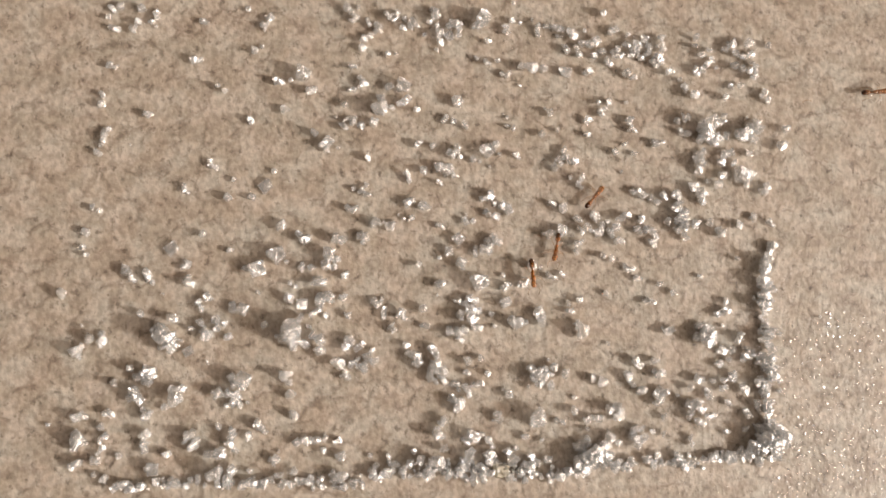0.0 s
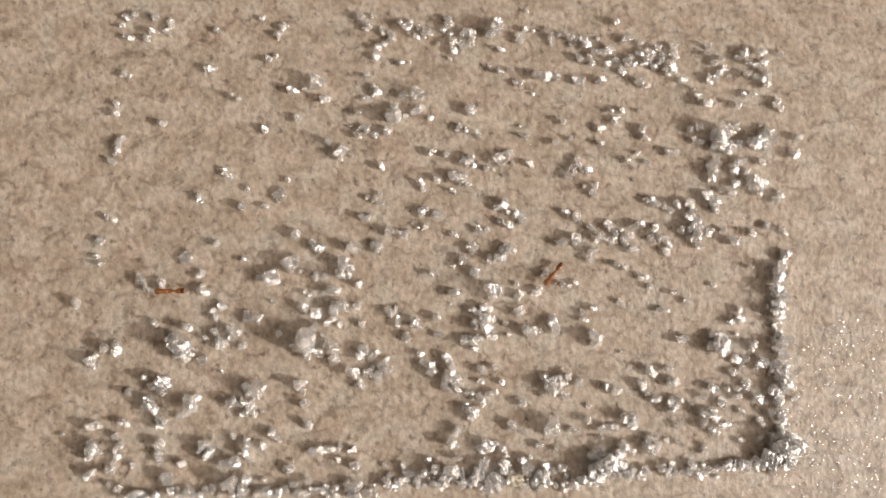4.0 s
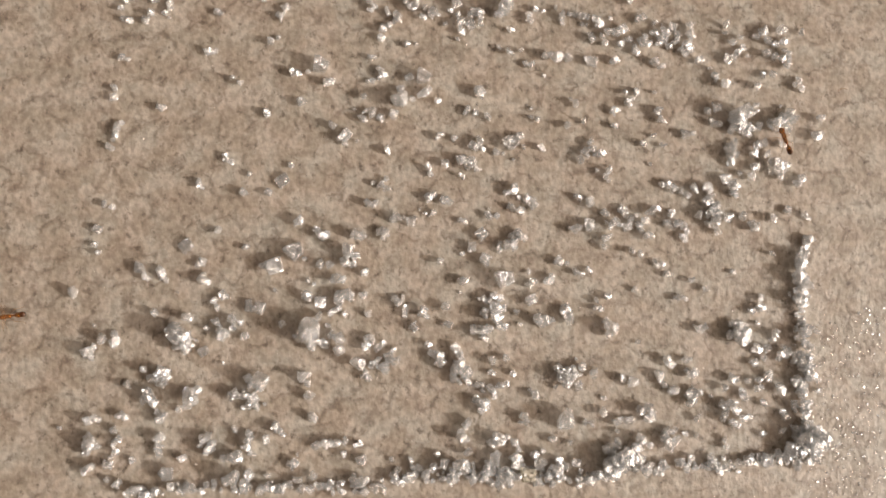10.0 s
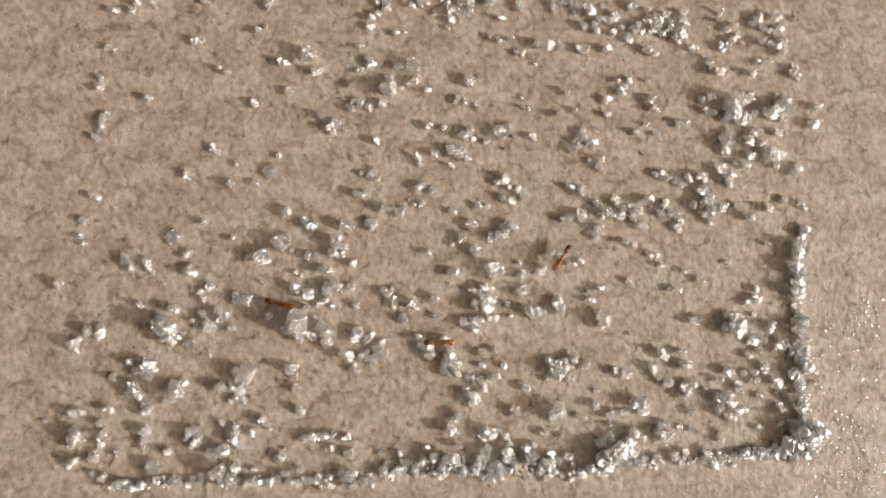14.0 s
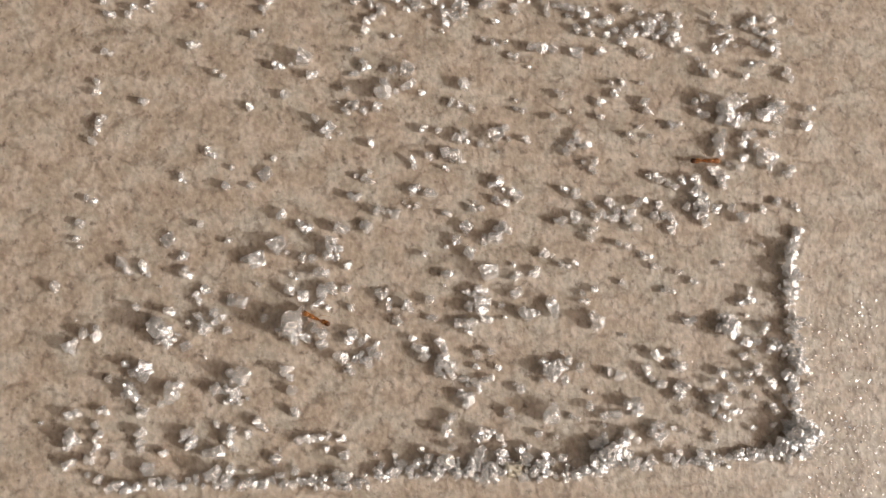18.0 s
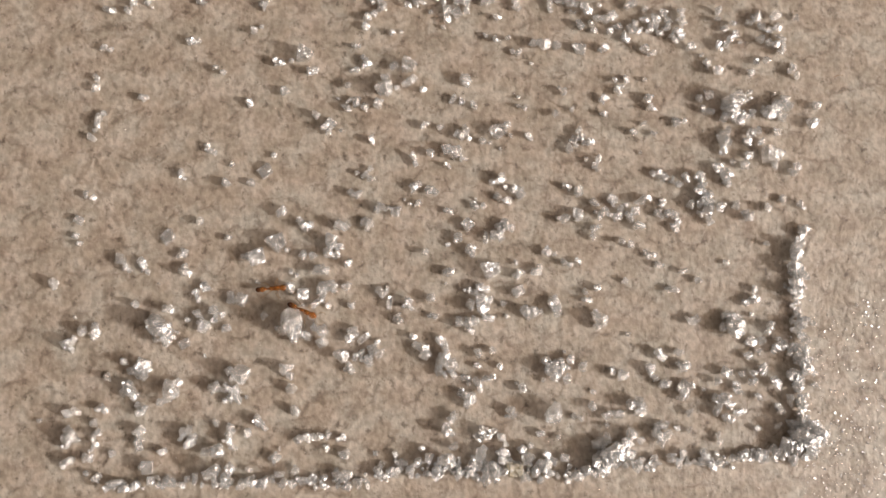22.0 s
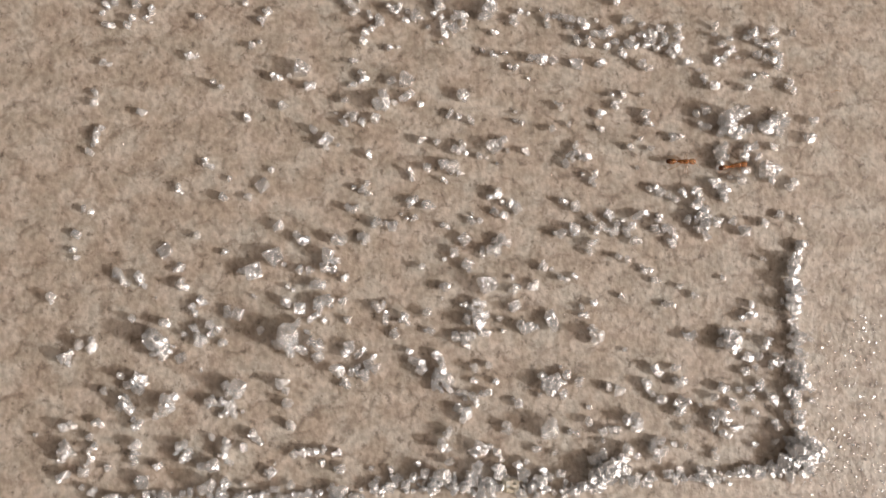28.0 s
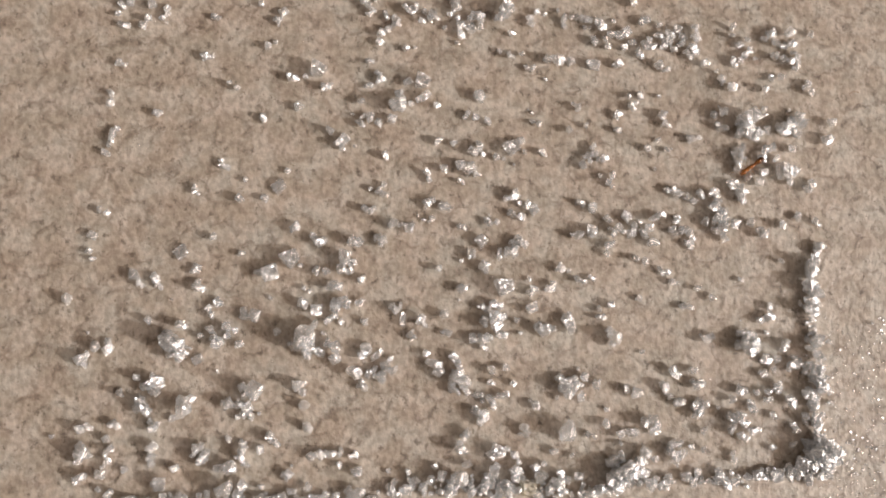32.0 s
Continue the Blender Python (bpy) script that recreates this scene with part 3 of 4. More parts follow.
bit(-7.34, 9.05, 0.24)
bit(-6.65, 8.91, 0.41)
bit(-4.87, 8.98, 0.33)
bit(5.09, 17.68, 0.24)
bit(4.91, 16.34, 0.37)
bit(5.52, 16.20, 0.24)
bit(4.42, 15.83, 0.37)
bit(4.49, 15.50, 0.45)
bit(6.37, 16.51, 0.24)
bit(6.69, 15.82, 0.49)
bit(6.76, 15.40, 0.33)
bit(7.26, 16.04, 0.33)
bit(7.67, 16.01, 0.33)
bit(8.08, 15.86, 0.49)
bit(8.15, 15.32, 0.24)
bit(8.47, 15.29, 0.24)
bit(8.48, 15.79, 0.49)
bit(9.09, 15.64, 0.49)
bit(9.33, 15.27, 0.49)
bit(10.12, 15.80, 0.33)
bit(9.52, 14.45, 0.41)
bit(9.75, 13.96, 0.37)
bit(9.93, 14.79, 0.41)
bit(10.51, 14.77, 0.49)
bit(10.82, 13.95, 0.41)
bit(11.52, 17.10, 0.41)
bit(11.98, 15.77, 0.49)
bit(12.40, 15.91, 0.41)
bit(12.63, 14.00, 0.49)
bit(11.71, 13.64, 0.41)
bit(12.56, 14.54, 0.49)
bit(13.30, 15.60, 0.33)
bit(13.19, 14.76, 0.49)
bit(14.20, 13.87, 0.41)
bit(15.67, 15.46, 0.49)
bit(15.64, 13.58, 0.49)
bit(15.02, 13.65, 0.49)
bit(15.26, 13.36, 0.41)
bit(3.86, 13.34, 0.41)
bit(4.17, 12.45, 0.33)
bit(4.53, 12.38, 0.49)
bit(8.42, 12.85, 0.41)
bit(10.38, 12.78, 0.53)
bit(10.05, 12.69, 0.24)
bit(13.17, 12.77, 0.49)
bit(13.45, 12.36, 0.33)
bit(13.74, 12.45, 0.33)
bit(5.45, 11.67, 0.24)
bit(16.25, 12.97, 0.49)
bit(17.06, 12.37, 0.37)
bit(18.10, 11.23, 0.53)
bit(18.31, 15.54, 0.49)
bit(18.20, 14.91, 0.45)
bit(19.25, 14.60, 0.49)
bit(19.12, 13.59, 0.49)
bit(19.78, 13.35, 0.33)
bit(18.33, 12.82, 0.41)
bit(11.02, 10.57, 0.41)
bit(11.83, 10.59, 0.49)
bit(11.53, 10.09, 0.33)
bit(7.55, 9.68, 0.37)
bit(7.23, 10.00, 0.24)
bit(4.53, 9.34, 0.20)
bit(13.11, 10.62, 0.24)
bit(22.43, 13.76, 0.41)
bit(21.73, 13.32, 0.41)
bit(21.10, 13.52, 0.49)
bit(22.23, 13.12, 0.41)
bit(22.46, 12.63, 0.49)
bit(23.77, 15.15, 0.41)
bit(20.82, 11.96, 0.49)
bit(21.46, 12.06, 0.49)
bit(20.36, 11.20, 0.41)
bit(23.11, 11.34, 0.33)
bit(23.52, 11.02, 0.49)
bit(20.22, 9.87, 0.41)
bit(20.29, 9.45, 0.24)
bit(21.98, 9.78, 0.24)
bit(22.59, 9.38, 0.49)
bit(-22.32, 7.90, 0.33)
bit(-22.89, 6.74, 0.33)
bit(-23.05, 6.24, 0.49)
bit(-15.68, 5.82, 0.37)
bit(-15.68, 5.51, 0.33)
bit(-15.38, 5.40, 0.41)
bit(-14.16, 4.57, 0.33)
bit(-17.34, 4.10, 0.37)
bit(-17.30, 3.80, 0.33)
bit(-17.11, 3.65, 0.20)
bit(-23.27, 2.56, 0.41)
bit(-22.75, 2.34, 0.37)
bit(-23.56, 0.90, 0.49)
bit(-23.74, 1.05, 0.24)
bit(-14.47, 3.30, 0.49)
bit(-12.95, 3.43, 0.49)
bit(-16.04, 0.85, 0.37)
bit(-13.05, 8.54, 0.33)
bit(-11.48, 5.18, 0.41)
bit(-8.28, 7.06, 0.49)
bit(-7.97, 6.80, 0.41)
bit(-7.17, 6.89, 0.33)
bit(-8.83, 7.92, 0.41)
bit(-6.19, 8.68, 0.49)
bit(-6.12, 4.09, 0.29)
bit(-5.54, 3.98, 0.49)
bit(-5.24, 4.37, 0.33)
bit(-0.71, 7.20, 0.33)
bit(0.58, 6.62, 0.49)
bit(1.21, 6.43, 0.33)
bit(2.11, 6.29, 0.33)
bit(-2.31, 4.72, 0.33)
bit(-1.34, 5.45, 0.49)
bit(1.54, 8.63, 0.49)
bit(0.76, 8.94, 0.41)
bit(-2.12, 3.36, 0.41)
bit(-1.03, 2.86, 0.49)
bit(-3.04, 2.37, 0.16)
bit(-2.66, 2.07, 0.24)
bit(-2.35, 1.99, 0.20)
bit(-2.12, 2.15, 0.33)
bit(-4.84, 1.66, 0.33)
bit(-4.57, 1.86, 0.49)
bit(-3.35, 1.79, 0.33)
bit(-9.76, 0.97, 0.37)
bit(-9.53, 0.70, 0.49)
bit(-9.30, 0.48, 0.49)
bit(-9.04, 0.71, 0.33)
bit(-5.64, 0.89, 0.49)
bit(-5.44, 0.43, 0.41)
bit(-5.26, 0.73, 0.49)
bit(1.61, 2.42, 0.20)
bit(2.11, 1.96, 0.33)
bit(-0.34, 1.70, 0.37)
bit(-0.07, 1.55, 0.41)
bit(4.56, 8.69, 0.33)
bit(4.96, 8.58, 0.33)
bit(6.95, 8.17, 0.49)
bit(8.05, 8.48, 0.41)
bit(3.71, 7.39, 0.41)
bit(3.98, 6.68, 0.33)
bit(5.13, 6.66, 0.41)
bit(5.36, 6.46, 0.24)
bit(2.59, 6.18, 0.20)
bit(2.04, 6.25, 0.24)
bit(3.29, 5.79, 0.24)
bit(8.54, 7.07, 0.49)
bit(8.69, 6.59, 0.41)
bit(9.29, 6.28, 0.49)
bit(8.28, 6.07, 0.33)
bit(7.79, 5.82, 0.49)
bit(9.87, 5.41, 0.24)
bit(9.74, 5.13, 0.49)
bit(9.53, 4.68, 0.41)
bit(9.69, 4.41, 0.33)
bit(8.94, 5.15, 0.24)
bit(12.85, 7.59, 0.33)
bit(12.18, 7.01, 0.41)
bit(15.73, 7.77, 0.29)
bit(12.63, 5.61, 0.24)
bit(2.68, 3.53, 0.33)
bit(3.35, 4.01, 0.33)
bit(3.58, 3.22, 0.33)
bit(4.41, 3.15, 0.49)
bit(3.65, 2.36, 0.49)
bit(7.42, 3.35, 0.33)
bit(13.02, 2.53, 0.41)
bit(8.25, 1.10, 0.33)
bit(7.38, 1.18, 0.49)
bit(6.98, 1.17, 0.33)
bit(9.46, 1.59, 0.33)
bit(10.37, 1.40, 0.41)
bit(11.11, 1.80, 0.41)
bit(11.51, 2.04, 0.33)
bit(12.11, 1.65, 0.49)
bit(11.85, 1.05, 0.41)
bit(12.24, 0.74, 0.49)
bit(12.56, 0.70, 0.33)
bit(13.40, 4.21, 0.41)
bit(14.08, 3.94, 0.49)
bit(15.17, 3.47, 0.49)
bit(15.51, 4.04, 0.49)
bit(13.80, 1.42, 0.49)
bit(13.60, 1.54, 0.41)
bit(14.81, 1.35, 0.41)
bit(15.00, 0.96, 0.33)
bit(9.35, 0.52, 0.41)
bit(9.63, 0.64, 0.41)
bit(16.92, 8.65, 0.41)
bit(18.38, 8.88, 0.41)
bit(22.78, 8.76, 0.49)
bit(22.32, 8.05, 0.49)
bit(22.21, 8.42, 0.33)
bit(24.81, 8.88, 0.49)
bit(24.76, 7.89, 0.33)
bit(20.60, 7.15, 0.41)
bit(18.18, 7.03, 0.41)
bit(22.07, 5.54, 0.49)
bit(21.75, 4.84, 0.41)
bit(19.58, 4.77, 0.53)
bit(18.84, 5.01, 0.33)
bit(23.21, 4.74, 0.49)
bit(22.86, 4.45, 0.41)
bit(22.97, 4.25, 0.33)
bit(16.65, 3.85, 0.41)
bit(16.64, 3.37, 0.41)
bit(15.86, 2.16, 0.49)
bit(16.45, 1.56, 0.49)
bit(17.04, 1.05, 0.49)
bit(18.93, 2.10, 0.49)
bit(19.51, 1.39, 0.49)
bit(22.13, 2.41, 0.41)
bit(23.29, 2.22, 0.41)
bit(23.61, 1.90, 0.24)
bit(23.21, 0.61, 0.41)
bit(23.49, 0.53, 0.49)
bit(-23.77, -0.07, 0.37)
bit(-23.50, -0.58, 0.37)
bit(-20.73, -1.69, 0.41)
bit(-21.12, -1.72, 0.33)
bit(-20.57, -2.02, 0.41)
bit(-20.38, -2.28, 0.33)
bit(-19.57, -1.72, 0.49)
bit(-19.22, -2.35, 0.33)
bit(-17.26, -1.34, 0.33)
bit(-16.91, -2.01, 0.41)
bit(-16.94, -2.35, 0.49)
bit(-16.57, -2.46, 0.33)
bit(-24.85, -3.13, 0.49)
bit(-14.20, -0.20, 0.41)
bit(-18.51, -3.09, 0.20)
bit(-16.17, -3.65, 0.41)
bit(-15.63, -3.28, 0.49)
bit(-15.98, -4.05, 0.49)
bit(-15.45, -3.39, 0.33)
bit(-13.97, -3.83, 0.49)
bit(-19.84, -4.42, 0.49)
bit(-23.59, -5.18, 0.20)
bit(-22.99, -6.06, 0.49)
bit(-22.36, -5.73, 0.41)
bit(-22.30, -6.42, 0.41)
bit(-23.65, -7.21, 0.33)
bit(-23.60, -6.60, 0.41)
bit(-17.55, -6.04, 0.33)
bit(-17.26, -6.15, 0.24)
bit(-17.82, -6.77, 0.49)
bit(-16.63, -5.38, 0.37)
bit(-15.99, -5.05, 0.49)
bit(-15.39, -5.72, 0.41)
bit(-15.05, -4.80, 0.49)
bit(-14.49, -5.06, 0.33)
bit(-14.26, -5.91, 0.45)
bit(-14.04, -5.91, 0.24)
bit(-15.52, -7.63, 0.24)
bit(-10.52, -0.94, 0.33)
bit(-12.33, -3.01, 0.29)
bit(-9.46, -1.23, 0.49)
bit(-8.90, -1.35, 0.41)
bit(-7.40, -1.30, 0.49)
bit(-6.75, -1.87, 0.33)
bit(-8.07, -2.33, 0.41)
bit(-10.27, -2.33, 0.24)
bit(-9.86, -2.56, 0.24)
bit(-7.42, -3.20, 0.33)
bit(-7.49, -3.57, 0.41)
bit(-8.23, -4.14, 0.41)
bit(-6.39, -4.59, 0.33)
bit(-7.85, -4.51, 0.33)
bit(-8.96, -5.26, 0.33)
bit(-11.10, -5.92, 0.29)
bit(-11.92, -5.17, 0.49)
bit(-8.31, -6.75, 0.33)
bit(-6.53, -6.57, 0.49)
bit(-4.73, -6.84, 0.33)
bit(-6.15, -7.76, 0.49)
bit(-5.28, -7.88, 0.49)
bit(-4.67, -3.57, 0.41)
bit(-4.40, -3.76, 0.49)
bit(-4.10, -3.38, 0.33)
bit(-2.58, -4.71, 0.41)
bit(-3.30, -5.46, 0.41)
bit(-1.36, -4.03, 0.49)
bit(-1.44, -5.20, 0.24)
bit(-2.46, -6.48, 0.41)
bit(-0.09, -2.31, 0.41)
bit(-0.36, -3.08, 0.20)
bit(1.44, -3.69, 0.41)
bit(1.17, -4.41, 0.49)
bit(1.24, -4.71, 0.33)
bit(1.43, -5.47, 0.49)
bit(-1.70, -1.09, 0.49)
bit(-0.19, -0.58, 0.24)
bit(-1.44, -7.61, 0.33)
bit(-0.76, -6.71, 0.49)
bit(-0.49, -7.09, 0.49)
bit(1.68, -7.55, 0.41)
bit(1.76, -3.38, 0.49)
bit(2.22, -3.50, 0.41)
bit(4.18, -1.72, 0.33)
bit(4.17, -2.61, 0.41)
bit(2.12, -5.36, 0.49)
bit(4.16, -3.69, 0.49)
bit(3.29, -4.41, 0.33)
bit(5.31, -4.72, 0.33)
bit(6.79, -4.92, 0.49)
bit(6.74, -1.17, 0.33)
bit(7.71, -1.91, 0.41)
bit(8.27, -1.63, 0.41)
bit(9.26, -0.07, 0.33)
bit(11.13, -0.37, 0.49)
bit(11.72, -0.53, 0.49)
bit(13.31, -1.23, 0.41)
bit(13.49, -1.89, 0.37)
bit(13.89, -1.93, 0.24)
bit(15.09, -2.28, 0.41)
bit(11.30, -2.91, 0.33)
bit(16.08, -2.91, 0.41)
bit(14.64, -3.57, 0.41)
bit(9.46, -3.38, 0.41)
bit(8.66, -3.69, 0.41)
bit(8.65, -4.15, 0.37)
bit(8.96, -4.23, 0.33)
bit(9.40, -5.88, 0.41)
bit(15.26, -5.32, 0.24)
bit(15.90, -5.40, 0.41)
bit(11.40, -6.39, 0.29)
bit(13.31, -7.55, 0.49)
bit(13.50, -7.82, 0.49)
bit(14.58, -7.56, 0.41)
bit(14.90, -7.52, 0.33)
bit(7.59, -7.89, 0.49)
bit(7.21, -7.51, 0.20)
bit(7.00, -8.08, 0.33)
bit(2.57, -7.37, 0.41)
bit(3.55, -5.21, 0.24)
bit(3.90, 0.49, 0.49)
bit(23.50, 0.61, 0.41)
bit(22.86, -0.39, 0.33)
bit(20.83, -0.44, 0.41)
bit(22.49, -1.27, 0.33)
bit(18.07, -1.72, 0.33)
bit(22.35, -2.38, 0.49)
bit(22.63, -2.58, 0.41)
bit(23.05, -2.38, 0.41)
bit(23.09, -3.37, 0.49)
bit(22.61, -3.89, 0.41)
bit(21.94, -3.26, 0.33)
bit(22.37, -4.56, 0.33)
bit(19.92, -3.49, 0.45)
bit(19.26, -4.36, 0.41)
bit(20.01, -4.16, 0.41)
bit(18.61, -5.33, 0.49)
bit(18.88, -5.72, 0.49)
bit(19.64, -5.14, 0.24)
bit(20.69, -6.20, 0.41)
bit(21.04, -5.73, 0.33)
bit(19.23, -6.97, 0.33)
bit(20.17, -6.82, 0.41)
bit(21.28, -6.70, 0.33)
bit(20.96, -7.48, 0.33)
bit(21.59, -7.10, 0.41)
bit(22.45, -6.12, 0.49)
bit(22.28, -5.54, 0.41)
bit(22.90, -5.34, 0.41)
bit(22.19, -7.29, 0.49)
bit(21.97, -7.68, 0.41)
bit(23.71, -5.74, 0.33)
bit(23.29, -5.81, 0.24)
bit(26.80, -4.56, 0.20)
bit(-18.92, -8.15, 0.41)
bit(-19.91, -8.50, 0.49)
bit(-19.15, -8.94, 0.41)
bit(-20.03, -9.29, 0.33)
bit(-20.29, -9.87, 0.49)
bit(-17.81, -9.32, 0.41)
bit(-17.03, -9.25, 0.49)
bit(-18.14, -10.43, 0.41)
bit(-19.41, -10.74, 0.49)
bit(-19.36, -11.10, 0.49)
bit(-19.08, -10.85, 0.41)
bit(-21.49, -10.93, 0.41)
bit(-22.12, -11.74, 0.41)
bit(-22.12, -12.66, 0.33)
bit(-21.93, -13.02, 0.41)
bit(-22.27, -13.37, 0.33)
bit(-20.86, -13.49, 0.37)
bit(-19.29, -12.21, 0.49)
bit(-19.29, -13.17, 0.41)
bit(-23.80, -14.22, 0.41)
bit(-22.39, -14.70, 0.37)
bit(-21.75, -14.96, 0.49)
bit(-19.07, -14.41, 0.41)
bit(-25.38, -11.55, 0.24)
bit(-14.19, -10.37, 0.37)
bit(-13.39, -10.38, 0.49)
bit(-12.85, -10.20, 0.20)
bit(-13.94, -8.55, 0.49)
bit(-13.58, -13.26, 0.49)
bit(-13.79, -12.00, 0.41)
bit(-12.70, -12.37, 0.49)
bit(-15.16, -14.83, 0.49)
bit(-14.61, -15.38, 0.57)
bit(-20.80, -15.26, 0.57)
bit(-20.31, -15.27, 0.41)
bit(-19.91, -15.62, 0.41)
bit(-19.38, -15.56, 0.33)
bit(-18.52, -15.19, 0.49)
bit(-18.10, -15.03, 0.33)
bit(-17.63, -15.14, 0.41)
bit(-17.27, -15.32, 0.49)
bit(-16.74, -15.51, 0.41)
bit(-15.93, -15.28, 0.41)
bit(-15.42, -15.47, 0.33)
bit(-14.07, -15.49, 0.49)
bit(-13.73, -14.50, 0.57)
bit(-12.99, -15.51, 0.49)
bit(-12.58, -14.63, 0.41)
bit(-14.69, -11.80, 0.41)
bit(-12.17, -11.55, 0.41)
bit(-11.98, -11.84, 0.49)
bit(-11.69, -12.10, 0.33)
bit(-10.58, -8.58, 0.41)
bit(-10.21, -8.95, 0.49)
bit(-10.08, -9.68, 0.49)
bit(-10.30, -9.75, 0.33)
bit(-9.88, -10.96, 0.57)
bit(-9.70, -11.07, 0.41)
bit(-9.99, -11.21, 0.24)
bit(-9.60, -12.78, 0.49)
bit(-9.05, -12.68, 0.49)
bit(-8.69, -12.61, 0.49)
bit(-8.32, -12.62, 0.41)
bit(-7.77, -12.55, 0.49)
bit(-6.85, -12.64, 0.41)
bit(-7.83, -13.35, 0.33)
bit(-6.77, -13.73, 0.57)
bit(-6.65, -13.91, 0.33)
bit(-11.22, -13.90, 0.41)
bit(-10.93, -13.84, 0.49)
bit(-11.10, -14.19, 0.33)
bit(-10.79, -13.41, 0.24)
bit(-6.51, -8.24, 0.33)
bit(-6.70, -8.50, 0.33)
bit(-6.33, -8.61, 0.41)
bit(-5.40, -7.95, 0.57)
bit(-5.21, -8.18, 0.49)
bit(-0.69, -8.10, 0.57)
bit(-0.88, -8.66, 0.49)
bit(-0.50, -8.85, 0.49)
bit(0.64, -9.04, 0.49)
bit(1.02, -9.12, 0.41)
bit(1.09, -9.49, 0.33)
bit(1.20, -10.35, 0.57)
bit(0.93, -10.72, 0.49)
bit(0.56, -10.08, 0.33)
bit(1.67, -8.38, 0.41)
bit(1.78, -9.87, 0.33)
bit(0.06, -11.45, 0.57)
bit(-0.13, -11.63, 0.41)
bit(-0.40, -12.29, 0.57)
bit(-0.02, -12.55, 0.41)
bit(-1.91, -13.44, 0.33)
bit(-4.81, -13.76, 0.33)
bit(-4.69, -14.67, 0.57)
bit(-4.44, -14.42, 0.33)
bit(-3.58, -13.78, 0.37)
bit(-3.69, -14.86, 0.57)
bit(-4.06, -14.86, 0.33)
bit(-4.62, -15.03, 0.41)
bit(-2.76, -14.70, 0.57)
bit(-2.58, -15.07, 0.33)
bit(-1.65, -15.08, 0.33)
bit(-1.09, -15.09, 0.49)
bit(-0.82, -14.73, 0.41)
bit(0.05, -13.36, 0.41)
bit(1.28, -14.41, 0.49)
bit(1.36, -14.04, 0.49)
bit(1.93, -13.50, 0.41)
bit(-11.73, -15.43, 0.57)
bit(-11.19, -15.26, 0.49)
bit(-10.73, -14.92, 0.49)
bit(-9.92, -15.47, 0.49)
bit(-9.31, -15.30, 0.41)
bit(-8.83, -15.42, 0.49)
bit(-8.66, -15.13, 0.41)
bit(-6.64, -14.99, 0.57)
bit(-6.45, -15.71, 0.49)
bit(-5.91, -15.54, 0.57)
bit(-9.75, -14.68, 0.41)
bit(-12.64, -15.24, 0.49)
bit(3.05, -8.39, 0.33)
bit(2.17, -9.13, 0.57)
bit(2.55, -9.06, 0.41)
bit(4.08, -9.45, 0.24)
bit(4.46, -9.75, 0.49)
bit(5.82, -9.28, 0.33)
bit(6.59, -9.09, 0.49)
bit(7.59, -7.97, 0.49)
bit(8.28, -8.54, 0.57)
bit(8.56, -8.28, 0.33)
bit(10.31, -8.75, 0.49)
bit(10.90, -8.94, 0.57)
bit(12.76, -8.58, 0.57)
bit(13.06, -9.15, 0.41)
bit(12.79, -8.96, 0.33)
bit(13.84, -9.54, 0.41)
bit(14.87, -8.59, 0.57)
bit(15.19, -8.40, 0.49)
bit(14.56, -8.32, 0.33)
bit(3.67, -11.12, 0.49)
bit(3.86, -11.50, 0.49)
bit(3.48, -11.49, 0.33)
bit(6.16, -11.71, 0.49)
bit(8.89, -10.89, 0.41)
bit(9.03, -10.06, 0.29)
bit(7.71, -11.55, 0.33)
bit(8.17, -11.63, 0.41)
bit(9.85, -11.57, 0.49)
bit(10.44, -11.39, 0.57)
bit(10.83, -11.40, 0.33)
bit(11.43, -10.84, 0.49)
bit(11.83, -10.66, 0.57)
bit(12.02, -10.85, 0.41)
bit(12.21, -11.04, 0.41)
bit(12.01, -11.34, 0.57)
bit(14.70, -9.85, 0.49)
bit(15.03, -9.55, 0.49)
bit(15.42, -9.74, 0.57)
bit(15.01, -10.12, 0.57)
bit(14.72, -10.38, 0.57)
bit(16.21, -9.94, 0.33)
bit(15.17, -11.37, 0.49)
bit(14.34, -12.38, 0.33)
bit(15.13, -12.51, 0.41)
bit(13.16, -12.18, 0.49)
bit(13.56, -12.18, 0.49)
bit(13.73, -12.75, 0.57)
bit(13.33, -13.12, 0.57)
bit(2.63, -12.41, 0.33)
bit(3.08, -12.78, 0.49)
bit(3.34, -13.23, 0.33)
bit(5.57, -12.63, 0.49)
bit(6.72, -12.84, 0.24)
bit(1.74, -13.87, 0.57)
bit(2.11, -14.97, 0.49)
bit(2.10, -15.52, 0.57)
bit(2.68, -14.80, 0.49)
bit(3.06, -14.18, 0.57)
bit(3.45, -13.89, 0.41)
bit(3.17, -14.99, 0.49)
bit(4.41, -13.54, 0.57)
bit(4.91, -13.36, 0.41)
bit(4.59, -14.10, 0.57)
bit(5.15, -15.03, 0.57)
bit(5.34, -14.84, 0.49)
bit(5.73, -14.48, 0.57)
bit(5.93, -13.93, 0.57)
bit(6.10, -15.04, 0.49)
bit(6.60, -15.24, 0.41)
bit(7.32, -15.36, 0.41)
bit(7.24, -15.61, 0.33)
bit(7.83, -15.26, 0.49)
bit(8.41, -14.90, 0.41)
bit(8.99, -15.09, 0.49)
bit(5.52, -15.40, 0.33)
bit(7.08, -14.14, 0.49)
bit(9.40, -13.81, 0.57)
bit(9.27, -14.36, 0.57)
bit(9.38, -14.92, 0.57)
bit(11.64, -14.59, 0.57)
bit(10.94, -14.57, 0.57)
bit(11.38, -12.72, 0.57)
bit(9.83, -12.13, 0.33)
bit(11.96, -13.10, 0.49)
